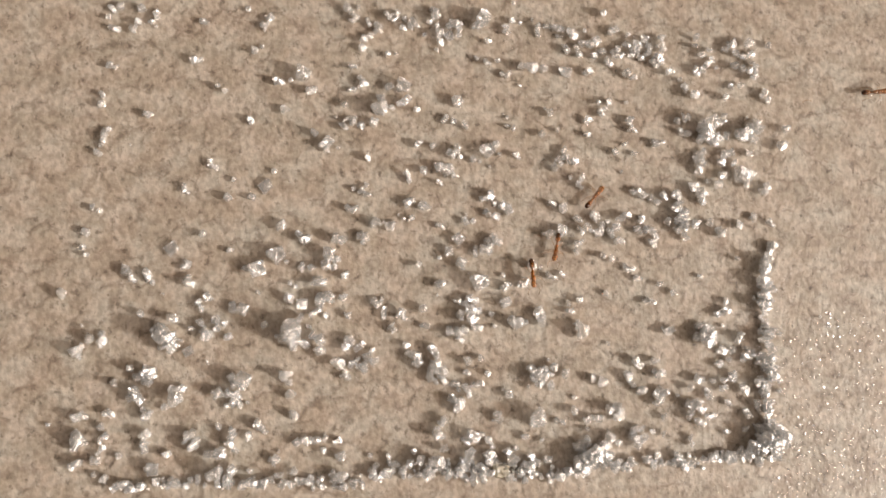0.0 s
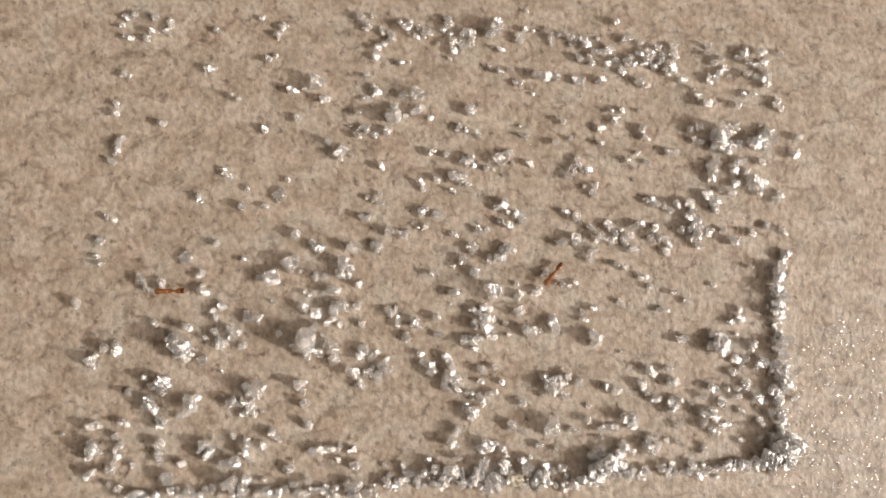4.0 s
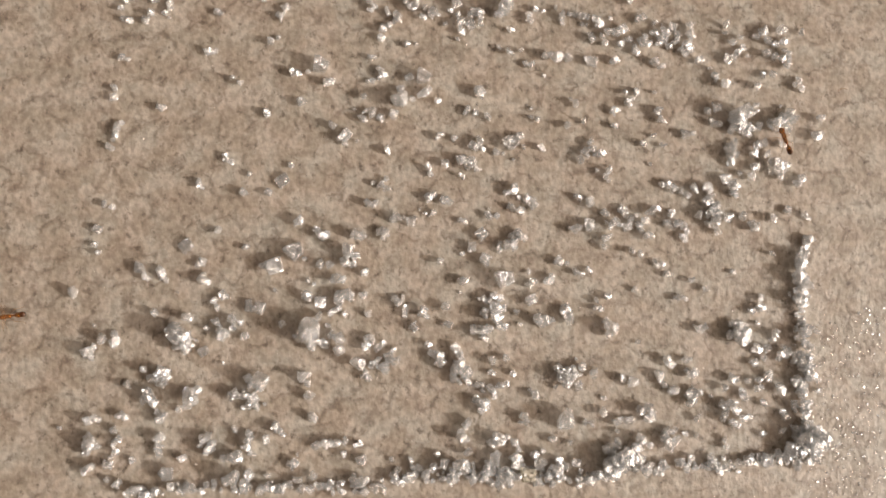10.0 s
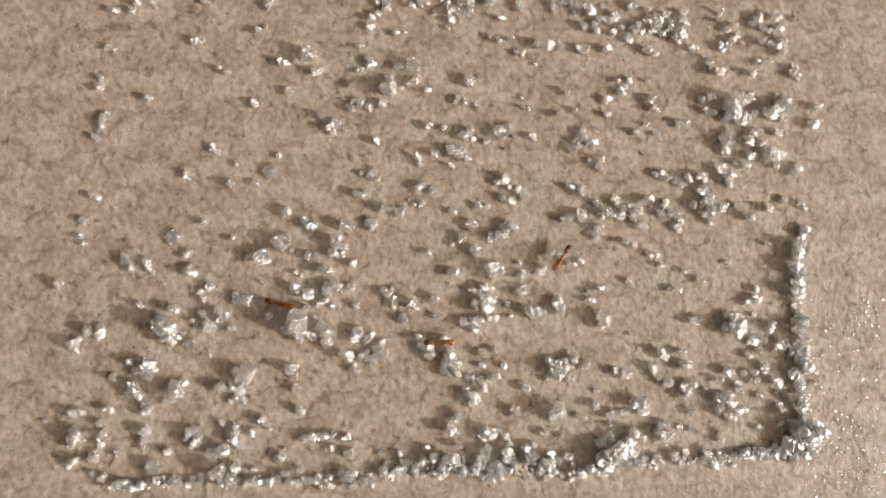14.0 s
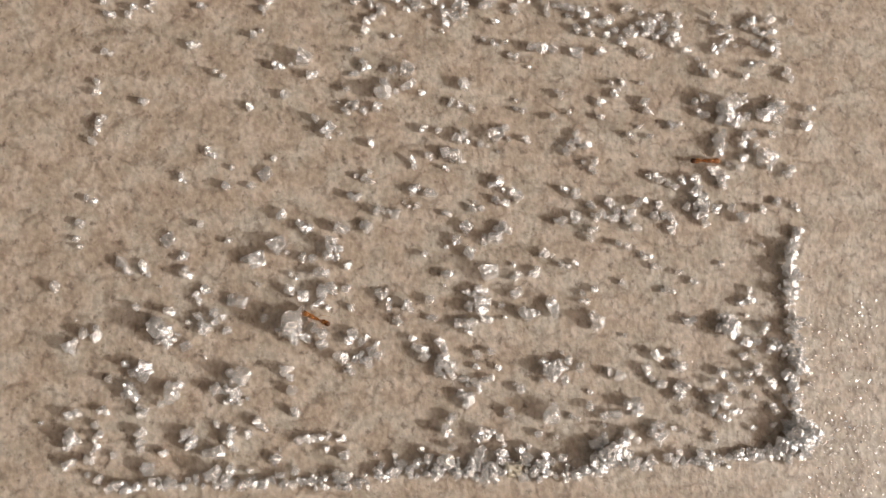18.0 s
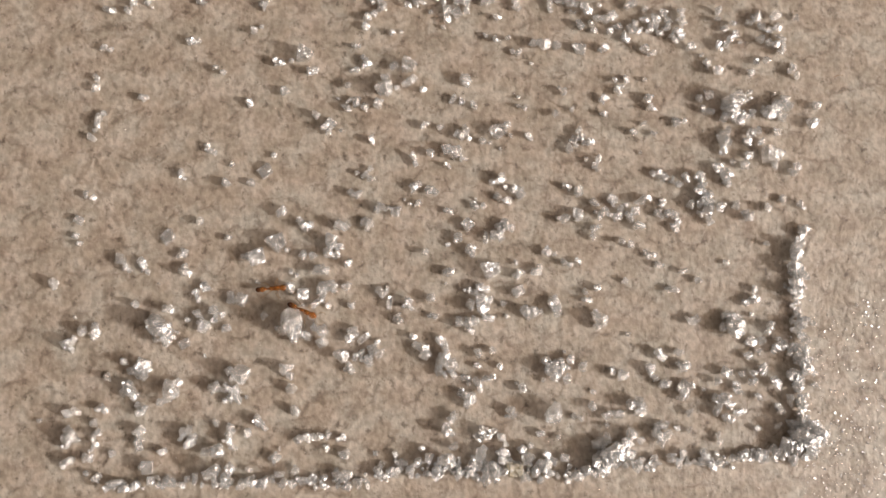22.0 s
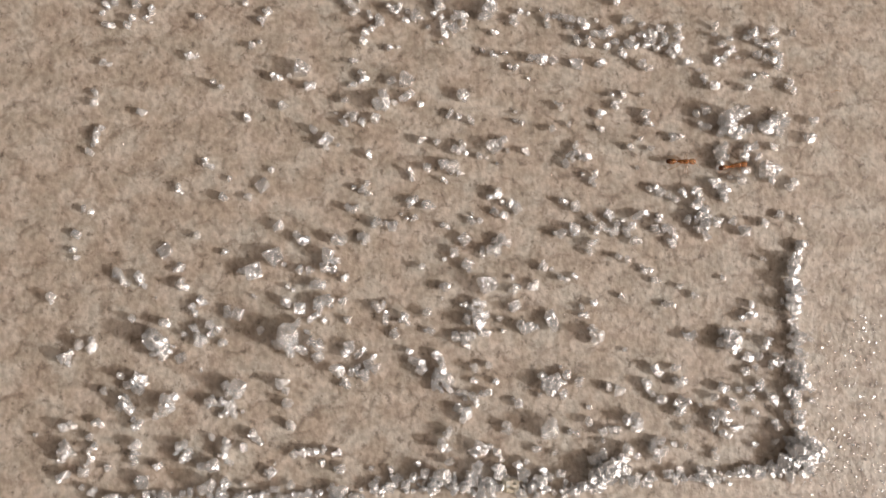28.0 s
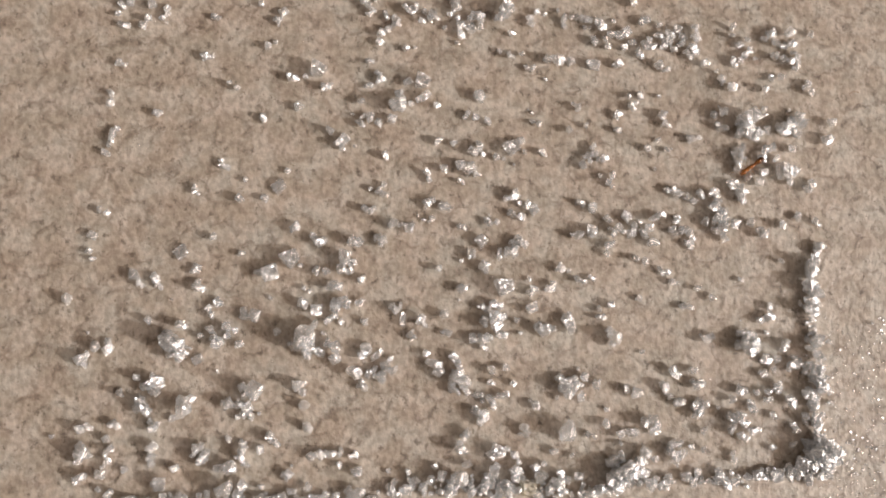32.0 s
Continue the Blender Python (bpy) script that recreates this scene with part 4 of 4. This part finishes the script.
bit(12.89, -14.42, 0.49)
bit(14.68, -13.89, 0.49)
bit(16.05, -14.29, 0.49)
bit(16.44, -14.48, 0.49)
bit(17.66, -8.81, 0.57)
bit(17.94, -8.92, 0.41)
bit(18.34, -9.77, 0.57)
bit(18.41, -10.04, 0.49)
bit(19.32, -9.47, 0.41)
bit(19.65, -9.40, 0.33)
bit(20.22, -8.44, 0.49)
bit(20.87, -9.41, 0.49)
bit(21.06, -9.61, 0.57)
bit(21.89, -9.15, 0.49)
bit(22.11, -8.84, 0.41)
bit(22.42, -9.23, 0.57)
bit(22.93, -8.77, 0.41)
bit(23.54, -8.93, 0.41)
bit(22.27, -9.81, 0.49)
bit(23.58, -9.71, 0.33)
bit(19.80, -10.48, 0.49)
bit(17.39, -10.53, 0.57)
bit(17.78, -10.91, 0.49)
bit(16.96, -11.40, 0.41)
bit(17.54, -11.67, 0.57)
bit(17.94, -11.86, 0.41)
bit(18.36, -11.41, 0.41)
bit(18.76, -11.30, 0.41)
bit(20.99, -11.06, 0.49)
bit(21.18, -11.33, 0.41)
bit(21.82, -10.57, 0.41)
bit(21.93, -10.96, 0.33)
bit(23.35, -12.51, 0.57)
bit(20.93, -12.28, 0.41)
bit(20.64, -14.18, 0.57)
bit(19.64, -14.16, 0.57)
bit(18.44, -14.14, 0.57)
bit(17.02, -12.80, 0.41)
bit(17.08, -13.25, 0.41)
bit(19.63, -12.46, 0.33)
bit(22.65, -14.21, 0.49)
bit(23.27, -14.03, 0.33)
bit(19.93, -7.51, 0.35)
bit(19.48, -8.90, 0.45)
bit(18.72, -8.96, 0.40)
bit(17.11, -11.12, 0.50)
bit(16.95, -10.58, 0.55)
bit(17.71, -10.40, 0.50)
bit(17.12, -9.39, 0.40)
bit(13.53, -9.57, 0.50)
bit(18.29, 13.19, 0.50)
bit(22.66, 13.47, 0.55)
bit(13.62, 14.52, 0.50)
bit(-20.40, -7.96, 0.50)
bit(-18.99, -8.49, 0.50)
bit(-5.82, -7.53, 0.50)
heap("sugar_grains", "fine loose sugar grains strewn between the larger crystals", small_grains, None, 0.06)

pile_rng = random.Random(23)
pile = []


def ridge(x0, y0, x1, y1, width, height, count, size=0.45):
    """Loose sugar swept up along a line, in millimetres."""
    nx, ny = y0 - y1, x1 - x0
    d = math.hypot(nx, ny) or 1
    lumps = [(pile_rng.random(), pile_rng.gauss(0, 0.2), pile_rng.uniform(0.3, 1.2)) for _ in range(max(2, int(d / 0.6)))]
    for _ in range(count * 2):
        a, off, tall = pile_rng.choice(lumps)
        a, off = a + pile_rng.gauss(0, 0.3) / d, off + pile_rng.gauss(0, 0.3)
        x, y = x0 + (x1 - x0) * a + nx / d * off * width / 2, y0 + (y1 - y0) * a + ny / d * off * width / 2
        s = size * (0.6 + 1.0 * pile_rng.random() ** 1.5)
        # each grain lies on the counter or on the grains below it
        near = [pz + ps * 0.55 for px, py, pz, ps in pile if math.hypot(px - x, py - y) < 0.36 * (ps + s)]
        z = max(near, default=0.0)
        if z <= height * tall:
            pile.append((x, y, z, s))


ridge(23.30, 0.77, 23.06, -0.59, 0.75, 0.3, 14, 0.42)
ridge(22.98, -0.59, 23.00, -1.79, 0.8, 0.45, 18, 0.45)
ridge(22.83, -1.99, 22.90, -3.77, 0.9, 0.4, 36, 0.46)
ridge(22.65, -3.77, 22.72, -5.73, 0.75, 0.3, 30, 0.42)
ridge(22.72, -5.73, 22.85, -8.07, 0.85, 0.4, 46, 0.46)
ridge(22.76, -8.07, 22.35, -11.35, 0.85, 0.3, 90, 0.42)
ridge(22.40, -12.07, 23.08, -12.92, 2.2, 0.9, 150, 0.42)
ridge(22.94, -12.50, 23.51, -13.27, 2.5, 0.4, 110, 0.42)
ridge(20.65, -13.99, 22.69, -13.53, 1.38, 0.39, 37, 0.47)
ridge(18.03, -14.32, 20.86, -13.88, 1.00, 0.22, 30, 0.46)
ridge(9.00, -14.36, 10.81, -13.42, 1.46, 0.9, 91, 0.5)
ridge(8.60, -14.90, 9.58, -14.66, 0.92, 0.33, 10, 0.46)
ridge(1.35, -14.96, 8.60, -15.16, 1.15, 0.33, 56, 0.37)
ridge(-5.36, -15.01, 1.73, -14.89, 1.00, 0.33, 50, 0.32)
ridge(-12.28, -15.35, -5.35, -15.48, 1.00, 0.33, 50, 0.32)
ridge(-21.14, -15.46, -12.28, -15.35, 0.85, 0.33, 48, 0.32)
ridge(6.34, -8.41, 6.99, -8.72, 0.92, 0.55, 20, 0.52)
ridge(17.91, -5.72, 18.38, -6.11, 0.85, 0.55, 12, 0.52)
ridge(-18.43, -5.74, -18.06, -5.97, 0.46, 0.33, 5, 0.48)
ridge(-10.18, -5.70, -9.81, -5.92, 0.54, 0.39, 5, 0.48)
ridge(18.67, 8.76, 19.31, 8.20, 1.08, 0.44, 13, 0.48)
ridge(16.73, 3.77, 17.27, 1.77, 0.92, 0.30, 5, 0.41)
ridge(11.33, -14.58, 18.03, -14.43, 1.00, 0.17, 57, 0.41)
ridge(-4.25, -14.42, 7.07, -14.40, 1.54, 0.11, 50, 0.41)
heap("sugar_ridge", "white ridge of heaped sugar grains along the swept edge", pile, HEAPED)

dust_rng = random.Random(31)
dust = []


def dusting(x0, y0, x1, y1, count, low, high):
    for _ in range(count):
        dust.append((dust_rng.uniform(x0, x1), dust_rng.uniform(y0, y1), 0.0, low + (high - low) * dust_rng.random() ** 3))


dusting(22.61, -20.99, 33.58, -4.17, 918, 0.045, 0.156)
dusting(22.61, -20.99, 33.01, -12.08, 530, 0.045, 0.156)
dusting(7.00, -20.58, 22.88, -15.76, 160, 0.020, 0.080)
dusting(-24.01, -14.88, 24.55, 16.44, 300, 0.020, 0.090)
heap("sugar_dust", "glittering fine sugar dust on the counter", dust, DUST, 0.0, 0.4)


# ---- lint ----
def tiny_fibre(x, y, turn, length, bow):
    """A short curled fibre lying on the counter, in millimetres."""
    cu = bpy.data.curves.new("lint_fibre", "CURVE")
    cu.dimensions, cu.bevel_depth, cu.bevel_resolution = "3D", 0.02 * MM, 2
    sp = cu.splines.new("POLY")
    sp.points.add(12)
    for k, q in enumerate(sp.points):
        a = k / 12 - 0.5
        q.co = (a * length * MM, bow * (1 - 4 * a * a) * MM, (0.03 + 0.12 * (0.25 - a * a)) * MM, 1)
    cu.materials.append(LEG)
    ob = new("lint_fibre", cu)
    ob.matrix_basis = pose(x * MM, y * MM, 0, 0, 0, turn)
    return tagged(ob, "tiny curled pale fibre lying on the counter", "lint")


tiny_fibre(26.63, 11.06, 12, 0.7, 0.1)


# ---- ants ----
def blob(bm, x, z, rx, ry, rz, pitch=0, seg=14):
    bmesh.ops.create_uvsphere(bm, u_segments=seg, v_segments=9, radius=1,
                              matrix=pose(x * MM, 0, z * MM, 0, pitch, 0) @ Matrix.Diagonal((rx * MM, ry * MM, rz * MM, 1)))


def tube(bm, pts, radii, sides=6):
    """A tapering limb through points in millimetres."""
    rings = []
    pts = [Vector(p) * MM for p in pts]
    for k, p in enumerate(pts):
        d = (pts[min(k + 1, len(pts) - 1)] - pts[max(k - 1, 0)]).normalized()
        side = d.cross(Vector((0, 0, 1)))
        side = side.normalized() if side.length > 1e-6 else Vector((1, 0, 0))
        up = side.cross(d)
        rings.append([bm.verts.new(p + (side * math.cos(a) + up * math.sin(a)) * radii[k] * MM)
                      for a in (2 * math.pi * i / sides for i in range(sides))])
    for a, b in zip(rings, rings[1:]):
        for i in range(sides):
            bm.faces.new((a[i], a[(i + 1) % sides], b[(i + 1) % sides], b[i]))
    bm.faces.new(rings[0][::-1])
    bm.faces.new(rings[-1])


def smooth(ob):
    ob.data.polygons.foreach_set("use_smooth", [True] * len(ob.data.polygons))
    return ob


def build_ant():
    """An amber ant 2.2 mm long, heading along +x, with a dark tail."""
    ant = new("ant")
    z = 0.5
    bm = bmesh.new()
    blob(bm, 0.82, z + 0.02, 0.29, 0.21, 0.18, 12)
    head = smooth(part("head", bm, AMBER, ant, "amber oval head"))
    bm = bmesh.new()
    for s in (-1, 1):
        bmesh.ops.create_uvsphere(bm, u_segments=8, v_segments=6, radius=0.04 * MM,
                                  matrix=Matrix.Translation((0.93 * MM, s * 0.185 * MM, (z + 0.08) * MM)))
    smooth(part("eyes", bm, DARK, head, "small dark eyes"))
    bm = bmesh.new()
    blob(bm, 0.42, z + 0.03, 0.29, 0.17, 0.17)
    blob(bm, 0.12, z, 0.28, 0.145, 0.14, 10)
    smooth(part("thorax", bm, AMBER, ant))
    bm = bmesh.new()
    blob(bm, -0.17, z + 0.02, 0.07, 0.075, 0.11, 0, 10)
    blob(bm, -0.30, z, 0.07, 0.085, 0.09, 0, 10)
    blob(bm, -0.15, z - 0.02, 0.22, 0.065, 0.06, 0, 8)
    smooth(part("waist", bm, AMBER, ant))
    bm = bmesh.new()
    blob(bm, -0.55, z, 0.26, 0.19, 0.18)
    abdomen = smooth(part("abdomen", bm, AMBER, ant))
    bm = bmesh.new()
    blob(bm, -0.75, z - 0.01, 0.24, 0.19, 0.18)
    smooth(part("tail_tip", bm, DARK, abdomen, "dark brown shiny tail tip"))
    legs = []
    for s in (-1, 1):
        for hip, knee, foot in ((0.45, 0.62, 0.92), (0.28, 0.25, 0.22), (0.12, -0.18, -0.55)):
            bm = bmesh.new()
            tube(bm, [(0, 0, 0), (knee - hip, s * 0.42, 0.12), (foot - hip, s * 0.66, -0.38), (foot - hip + 0.05, s * 0.74, -z + 0.06)],
                 (0.024, 0.022, 0.015, 0.01))
            leg = smooth(part("leg", bm, LEG, ant, "thin pale amber leg"))
            leg.location = (hip * MM, s * 0.08 * MM, (z - 0.06) * MM)
            legs.append(leg)
        bm = bmesh.new()
        tube(bm, [(1.08, s * 0.09, z), (1.2, s * 0.38, z + 0.12), (1.42, s * 0.42, z - 0.1), (1.6, s * 0.36, z - 0.3)],
             (0.018, 0.016, 0.018, 0.026))
        smooth(part("antenna", bm, LEG, ant, "bent amber antenna"))
    return tagged(ant, "amber brown ant with a dark tail walking on the counter", "ant", "ants on the sugar trail")


FIRST = build_ant()
for piece in (FIRST, *FIRST.children_recursive):
    if piece.type == "MESH":
        piece.data.transform(Matrix.Scale(0.96, 4))
    piece.location *= 0.96


def motions():
    def route(rows):
        return [(t, pose(x * MM, y * MM, z * MM, 0, 0, turn) @ Matrix.Translation((-0.05 * MM, 0, 0))) for t, x, y, z, turn in rows]

    def stride(ant, spans):
        """Swings the six legs in two sets of three while the ant is on the move."""
        legs = [o for o in ant.children if o.name.startswith("leg")]
        for k, leg in enumerate(legs):
            rest = leg.matrix_basis.copy()
            phase = 1 if k in (0, 2, 4) else -1
            rows = [(0.0, rest)] if spans[0][0] > 0 else []
            for start, end in spans:
                for n in range(int((end - start) / 0.2) + 1):
                    swing = 18 * phase * (1 if n % 2 else -1)
                    rows.append((start + n * 0.2, rest @ pose(0, 0, 0, 0, 0, swing)))
            if rows[-1][0] < 32:
                rows.append((32.0, rest))
            walk(leg, rows)

    ant_leaving = FIRST
    ant_striding = copy_thing(FIRST, pose(0, 0, 0))
    ant_lingering = copy_thing(FIRST, pose(0, 0, 0))
    ant_homeward = copy_thing(FIRST, pose(0, 0, 0))
    ant_waiting = copy_thing(FIRST, pose(0, 0, 0))
    ant_bustling = copy_thing(FIRST, pose(0, 0, 0))
    ant_following = copy_thing(FIRST, pose(0, 0, 0))
    ant_meeting = copy_thing(FIRST, pose(0, 0, 0))
    ant_trailing = copy_thing(FIRST, pose(0, 0, 0))
    ant_returning = copy_thing(FIRST, pose(0, 0, 0))
    walk(ant_leaving, route([
        (0, 31.56, 11.79, 0.00, 5), (0.2, 33.50, 12.40, 0.00, 16), (0.6, 38.55, 13.76, 0.00, 15), (32, 114.35, 34.17, 0.00, 15)]))
    stride(ant_leaving, [(0, 0.6)])
    walk(ant_striding, route([
        (0, 10.55, 3.72, 0.00, 50), (0.5, 16.67, 5.87, 0.00, 13), (1, 19.59, 5.73, 0.46, 20), (1.5, 23.93, 8.18, 0.19, 32), (2, 30.47, 12.65, 0.00,
        -8), (2.4, 34.19, 15.61, 0.00, 39), (32, 92.07, 61.72, 0.00, 39)]))
    stride(ant_striding, [(0, 2.4)])
    walk(ant_lingering, route([
        (0, 7.82, 0.22, 0.00, -100), (0.5, 7.61, 0.37, 0.00, -100), (1, 7.65, 0.46, 0.00, -110), (1.5, 7.83, 0.76, 0.05, -110), (2, 7.97, 0.59, 0.01,
        -120), (2.5, 7.39, 0.11, 0.00, -120), (3, 6.88, -0.27, 0.00, -135), (3.5, 6.82, -0.36, 0.00, -140), (4.5, 6.39, -2.11, 0.00, -120), (5.5,
        5.65, -3.58, 0.00, -118), (6, 4.43, -4.46, 0.34, -155), (6.5, 2.82, -6.70, 0.00, -161), (7, -0.91, -6.26, 0.23, -198), (7.5, -4.32, -6.21,
        0.00, -187), (8, -8.23, -5.35, 0.26, -179), (8.5, -12.70, -3.86, 0.14, -203), (9, -16.38, -1.85, 0.08, -175), (9.5, -20.58, -3.61, 0.00,
        -167), (10, -28.62, -4.62, 0.00, -172), (10.3, -32.15, -5.32, 0.00, -169), (32, -85.38, -15.79, 0.00, -169)]))
    stride(ant_lingering, [(0, 10.3)])
    walk(ant_homeward, route([
        (0, 6.08, -1.61, 0.28, -85), (0.5, 4.91, -4.27, 0.14, -140), (1, 4.73, -4.40, 0.39, -140), (1.5, 2.48, -6.79, 0.04, -155), (2, -2.21, -5.80,
        0.00, -189), (2.5, -6.27, -5.45, 0.02, -191), (3, -9.92, -4.34, 0.34, -196), (3.5, -14.80, -3.03, 0.00, -192), (4, -18.87, -2.36, 0.21, -178),
        (4.5, -22.86, -3.32, 0.00, -169), (5, -27.43, -4.09, 0.00, -173), (5.3, -31.58, -4.47, 0.00, -175), (32, -98.06, -10.53, 0.00, -175)]))
    stride(ant_homeward, [(0, 5.3)])
    walk(ant_waiting, route([
        (0, 41.43, 18.79, 0.00, -150), (3.6, 37.69, 16.62, 0.00, -150), (4.5, 31.12, 12.81, 0.00, -150), (5, 26.15, 10.08, 0.00, -142), (5.5, 22.84,
        6.43, 0.00, -115), (5.75, 22.83, 6.59, 0.00, -158), (6, 22.83, 6.75, 0.00, -200), (6.5, 22.26, 6.88, 0.46, -195), (7, 22.45, 6.85, 0.30,
        -200), (7.5, 22.13, 7.00, 0.46, -220), (8, 22.14, 7.05, 0.46, -230), (8.5, 22.13, 7.10, 0.46, -240), (9, 22.07, 7.14, 0.46, -240), (9.5,
        21.90, 7.10, 0.46, -245), (10, 21.84, 7.13, 0.46, -250), (10.5, 21.92, 7.26, 0.46, -240), (11, 22.20, 6.63, 0.31, -166), (11.5, 20.99, 6.30,
        0.46, -165), (12, 19.68, 5.82, 0.45, -159), (12.5, 17.45, 5.19, 0.08, -180), (13, 12.16, 4.20, 0.00, -160), (13.5, 8.93, 2.41, 0.35, -120),
        (14, 6.81, -1.47, 0.31, -125), (14.5, 4.79, -4.15, 0.20, -140), (15.2, 3.20, -6.60, 0.00, -159), (16.5, -0.30, -6.11, 0.00, -190), (17, -2.44,
        -6.32, 0.33, -175), (17.5, -5.08, -5.58, 0.00, -205), (18, -8.57, -5.21, 0.33, -205), (18.5, -12.99, -3.49, 0.03, -210), (19, -16.65, -2.84,
        0.16, -170), (19.2, -16.45, -2.94, 0.07, -165), (19.4, -16.55, -2.65, 0.26, -170), (19.6, -17.48, -2.13, 0.06, -185), (19.8, -18.40, -2.03,
        0.00, -170), (20, -19.64, -3.14, 0.00, -135), (20.2, -21.87, -4.22, 0.00, -155), (20.4, -23.02, -5.25, 0.00, -150), (20.6, -24.65, -4.78,
        0.00, -195), (20.8, -27.16, -3.91, 0.00, -195), (21, -30.04, -3.70, 0.00, -184), (32, -57.47, -1.70, 0.00, -184)]))
    stride(ant_waiting, [(3.6, 21)])
    walk(ant_bustling, route([
        (0, -44.60, -3.39, 0.00, -6), (11, -31.47, -4.79, 0.00, -6), (11.5, -26.28, -5.34, 0.00, -15), (12, -19.81, -4.23, 0.39, 10), (12.5, -12.29,
        -2.66, 0.15, -15), (13, -8.72, -5.00, 0.20, -25), (13.5, -2.73, -7.22, 0.30, -35), (14, -1.16, -6.85, 0.30, 0), (14.5, 5.64, -5.03, 0.46, 62),
        (15, 6.37, -1.85, 0.00, 60), (15.5, 10.02, 2.50, 0.42, 32), (16, 17.19, 4.82, 0.15, 18), (16.5, 23.01, 6.60, 0.00, 25), (17, 28.35, 12.22,
        0.00, 35), (17.3, 31.70, 14.79, 0.00, 37), (32, 60.90, 37.11, 0.00, 37)]))
    stride(ant_bustling, [(11, 17.3)])
    walk(ant_following, route([
        (0, -46.15, -7.67, 0.00, 8), (12.2, -31.65, -5.65, 0.00, 8), (12.5, -28.28, -5.19, 0.00, 10), (13, -22.81, -4.35, 0.00, -5), (13.5, -16.57,
        -3.03, 0.00, 15), (14, -11.20, -4.39, 0.00, -15), (14.5, -8.92, -4.99, 0.26, -30), (15.2, -4.04, -6.55, 0.00, -7), (16, 2.31, -6.30, 0.00,
        12), (16.5, 5.19, -4.56, 0.39, 60), (17, 7.35, -1.40, 0.52, 65), (17.5, 10.02, 3.41, 0.00, 50), (18, 17.16, 5.19, 0.00, 0), (18.5, 19.89,
        5.70, 0.46, 10), (19, 24.24, 6.95, 0.00, 28), (19.5, 28.60, 12.87, 0.00, 40), (19.8, 31.56, 15.70, 0.00, 44), (32, 53.63, 36.75, 0.00, 44)]))
    stride(ant_following, [(12.2, 19.8)])
    walk(ant_meeting, route([
        (0, -51.57, -7.00, 0.00, 5), (18, -30.07, -4.94, 0.00, 5), (18.5, -24.49, -4.41, 0.00, 10), (19, -19.04, -3.53, 0.00, 12), (19.2, -18.89,
        -3.25, 0.05, 10), (19.4, -18.19, -3.09, 0.12, 10), (19.6, -17.73, -3.41, 0.00, 0), (19.8, -17.79, -3.56, 0.00, -5), (20, -17.61, -3.43, 0.00,
        5), (20.2, -17.92, -3.48, 0.00, 25), (20.4, -17.53, -3.29, 0.00, 25), (20.6, -16.53, -2.84, 0.17, 30), (20.8, -14.37, -2.45, 0.00, 10), (21,
        -13.35, -3.10, 0.00, -40), (21.2, -11.80, -4.02, 0.00, -30), (21.4, -11.18, -4.16, 0.00, -10), (21.6, -10.90, -4.31, 0.00, -10), (21.8,
        -10.08, -4.25, 0.03, -10), (22, -9.43, -4.82, 0.52, -25), (22.5, -5.18, -5.48, 0.00, -20), (23, -2.93, -6.20, 0.08, 5), (23.5, 1.68, -6.61,
        0.02, 5), (24, 5.61, -5.05, 0.46, 65), (24.5, 6.28, -2.56, 0.00, 80), (25, 6.68, -1.84, 0.18, 105), (25.5, 6.61, -1.77, 0.07, 100), (26, 7.35,
        0.00, 0.00, 53), (26.6, 10.03, 2.77, 0.31, 32), (27.5, 15.40, 5.07, 0.00, 15), (28, 18.97, 5.71, 0.00, 10), (28.5, 20.08, 5.93, 0.33, 30),
        (29, 23.44, 7.07, 0.00, 30), (29.5, 26.88, 10.14, 0.00, 25), (30, 31.38, 13.52, 0.00, 37), (32, 35.38, 16.52, 0.00, 37)]))
    stride(ant_meeting, [(18, 30)])
    walk(ant_trailing, route([
        (0, -53.10, -10.27, 0.00, 10), (19.6, -29.95, -6.13, 0.00, 10), (20, -26.72, -5.55, 0.00, 10), (20.2, -23.98, -4.07, 0.00, 5), (20.4, -23.00,
        -3.35, 0.00, 5), (20.6, -19.34, -3.57, 0.00, 0), (20.8, -18.08, -3.37, 0.01, 5), (21, -17.10, -3.09, 0.00, 15), (21.2, -15.18, -2.23, 0.00,
        25), (21.4, -14.35, -2.05, 0.00, 0), (21.6, -13.63, -2.95, 0.00, -25), (21.8, -12.24, -3.50, 0.05, -5), (22, -11.43, -3.44, 0.00, 5), (22.5,
        -9.56, -4.27, 0.52, -15), (23, -7.53, -5.30, 0.00, -8), (23.5, -4.64, -5.07, 0.00, 0), (24, -3.22, -6.29, 0.00, -25), (24.5, 3.11, -6.12,
        0.00, 25), (25, 5.45, -3.81, 0.00, 75), (25.5, 5.53, -3.31, 0.00, 75), (26.3, 7.32, -0.24, 0.00, 51), (27.5, 10.45, 2.77, 0.59, 50), (28,
        15.47, 5.98, 0.00, 0), (28.5, 17.92, 5.30, 0.28, 0), (29, 19.86, 6.78, 0.52, 15), (29.5, 24.23, 7.13, 0.20, 30), (30, 28.62, 11.62, 0.00, 50),
        (30.5, 28.85, 11.99, 0.00, 45), (31, 28.88, 11.60, 0.00, 40), (31.5, 30.78, 13.35, 0.00, 43), (32, 31.70, 14.20, 0.00, 43)]))
    stride(ant_trailing, [(19.6, 31.5)])
    walk(ant_returning, route([
        (0, 59.95, 34.17, 0.00, -145), (28.6, 31.98, 14.28, 0.00, -145), (29.5, 28.25, 11.63, 0.00, -190), (30, 24.48, 9.60, 0.00, -115), (30.5,
        23.56, 7.99, 0.00, -115), (31, 21.62, 6.77, 0.30, -170), (31.5, 20.51, 6.89, 0.52, -190), (32, 19.08, 5.81, 0.00, -145)]))
    stride(ant_returning, [(28.6, 32)])


motions()
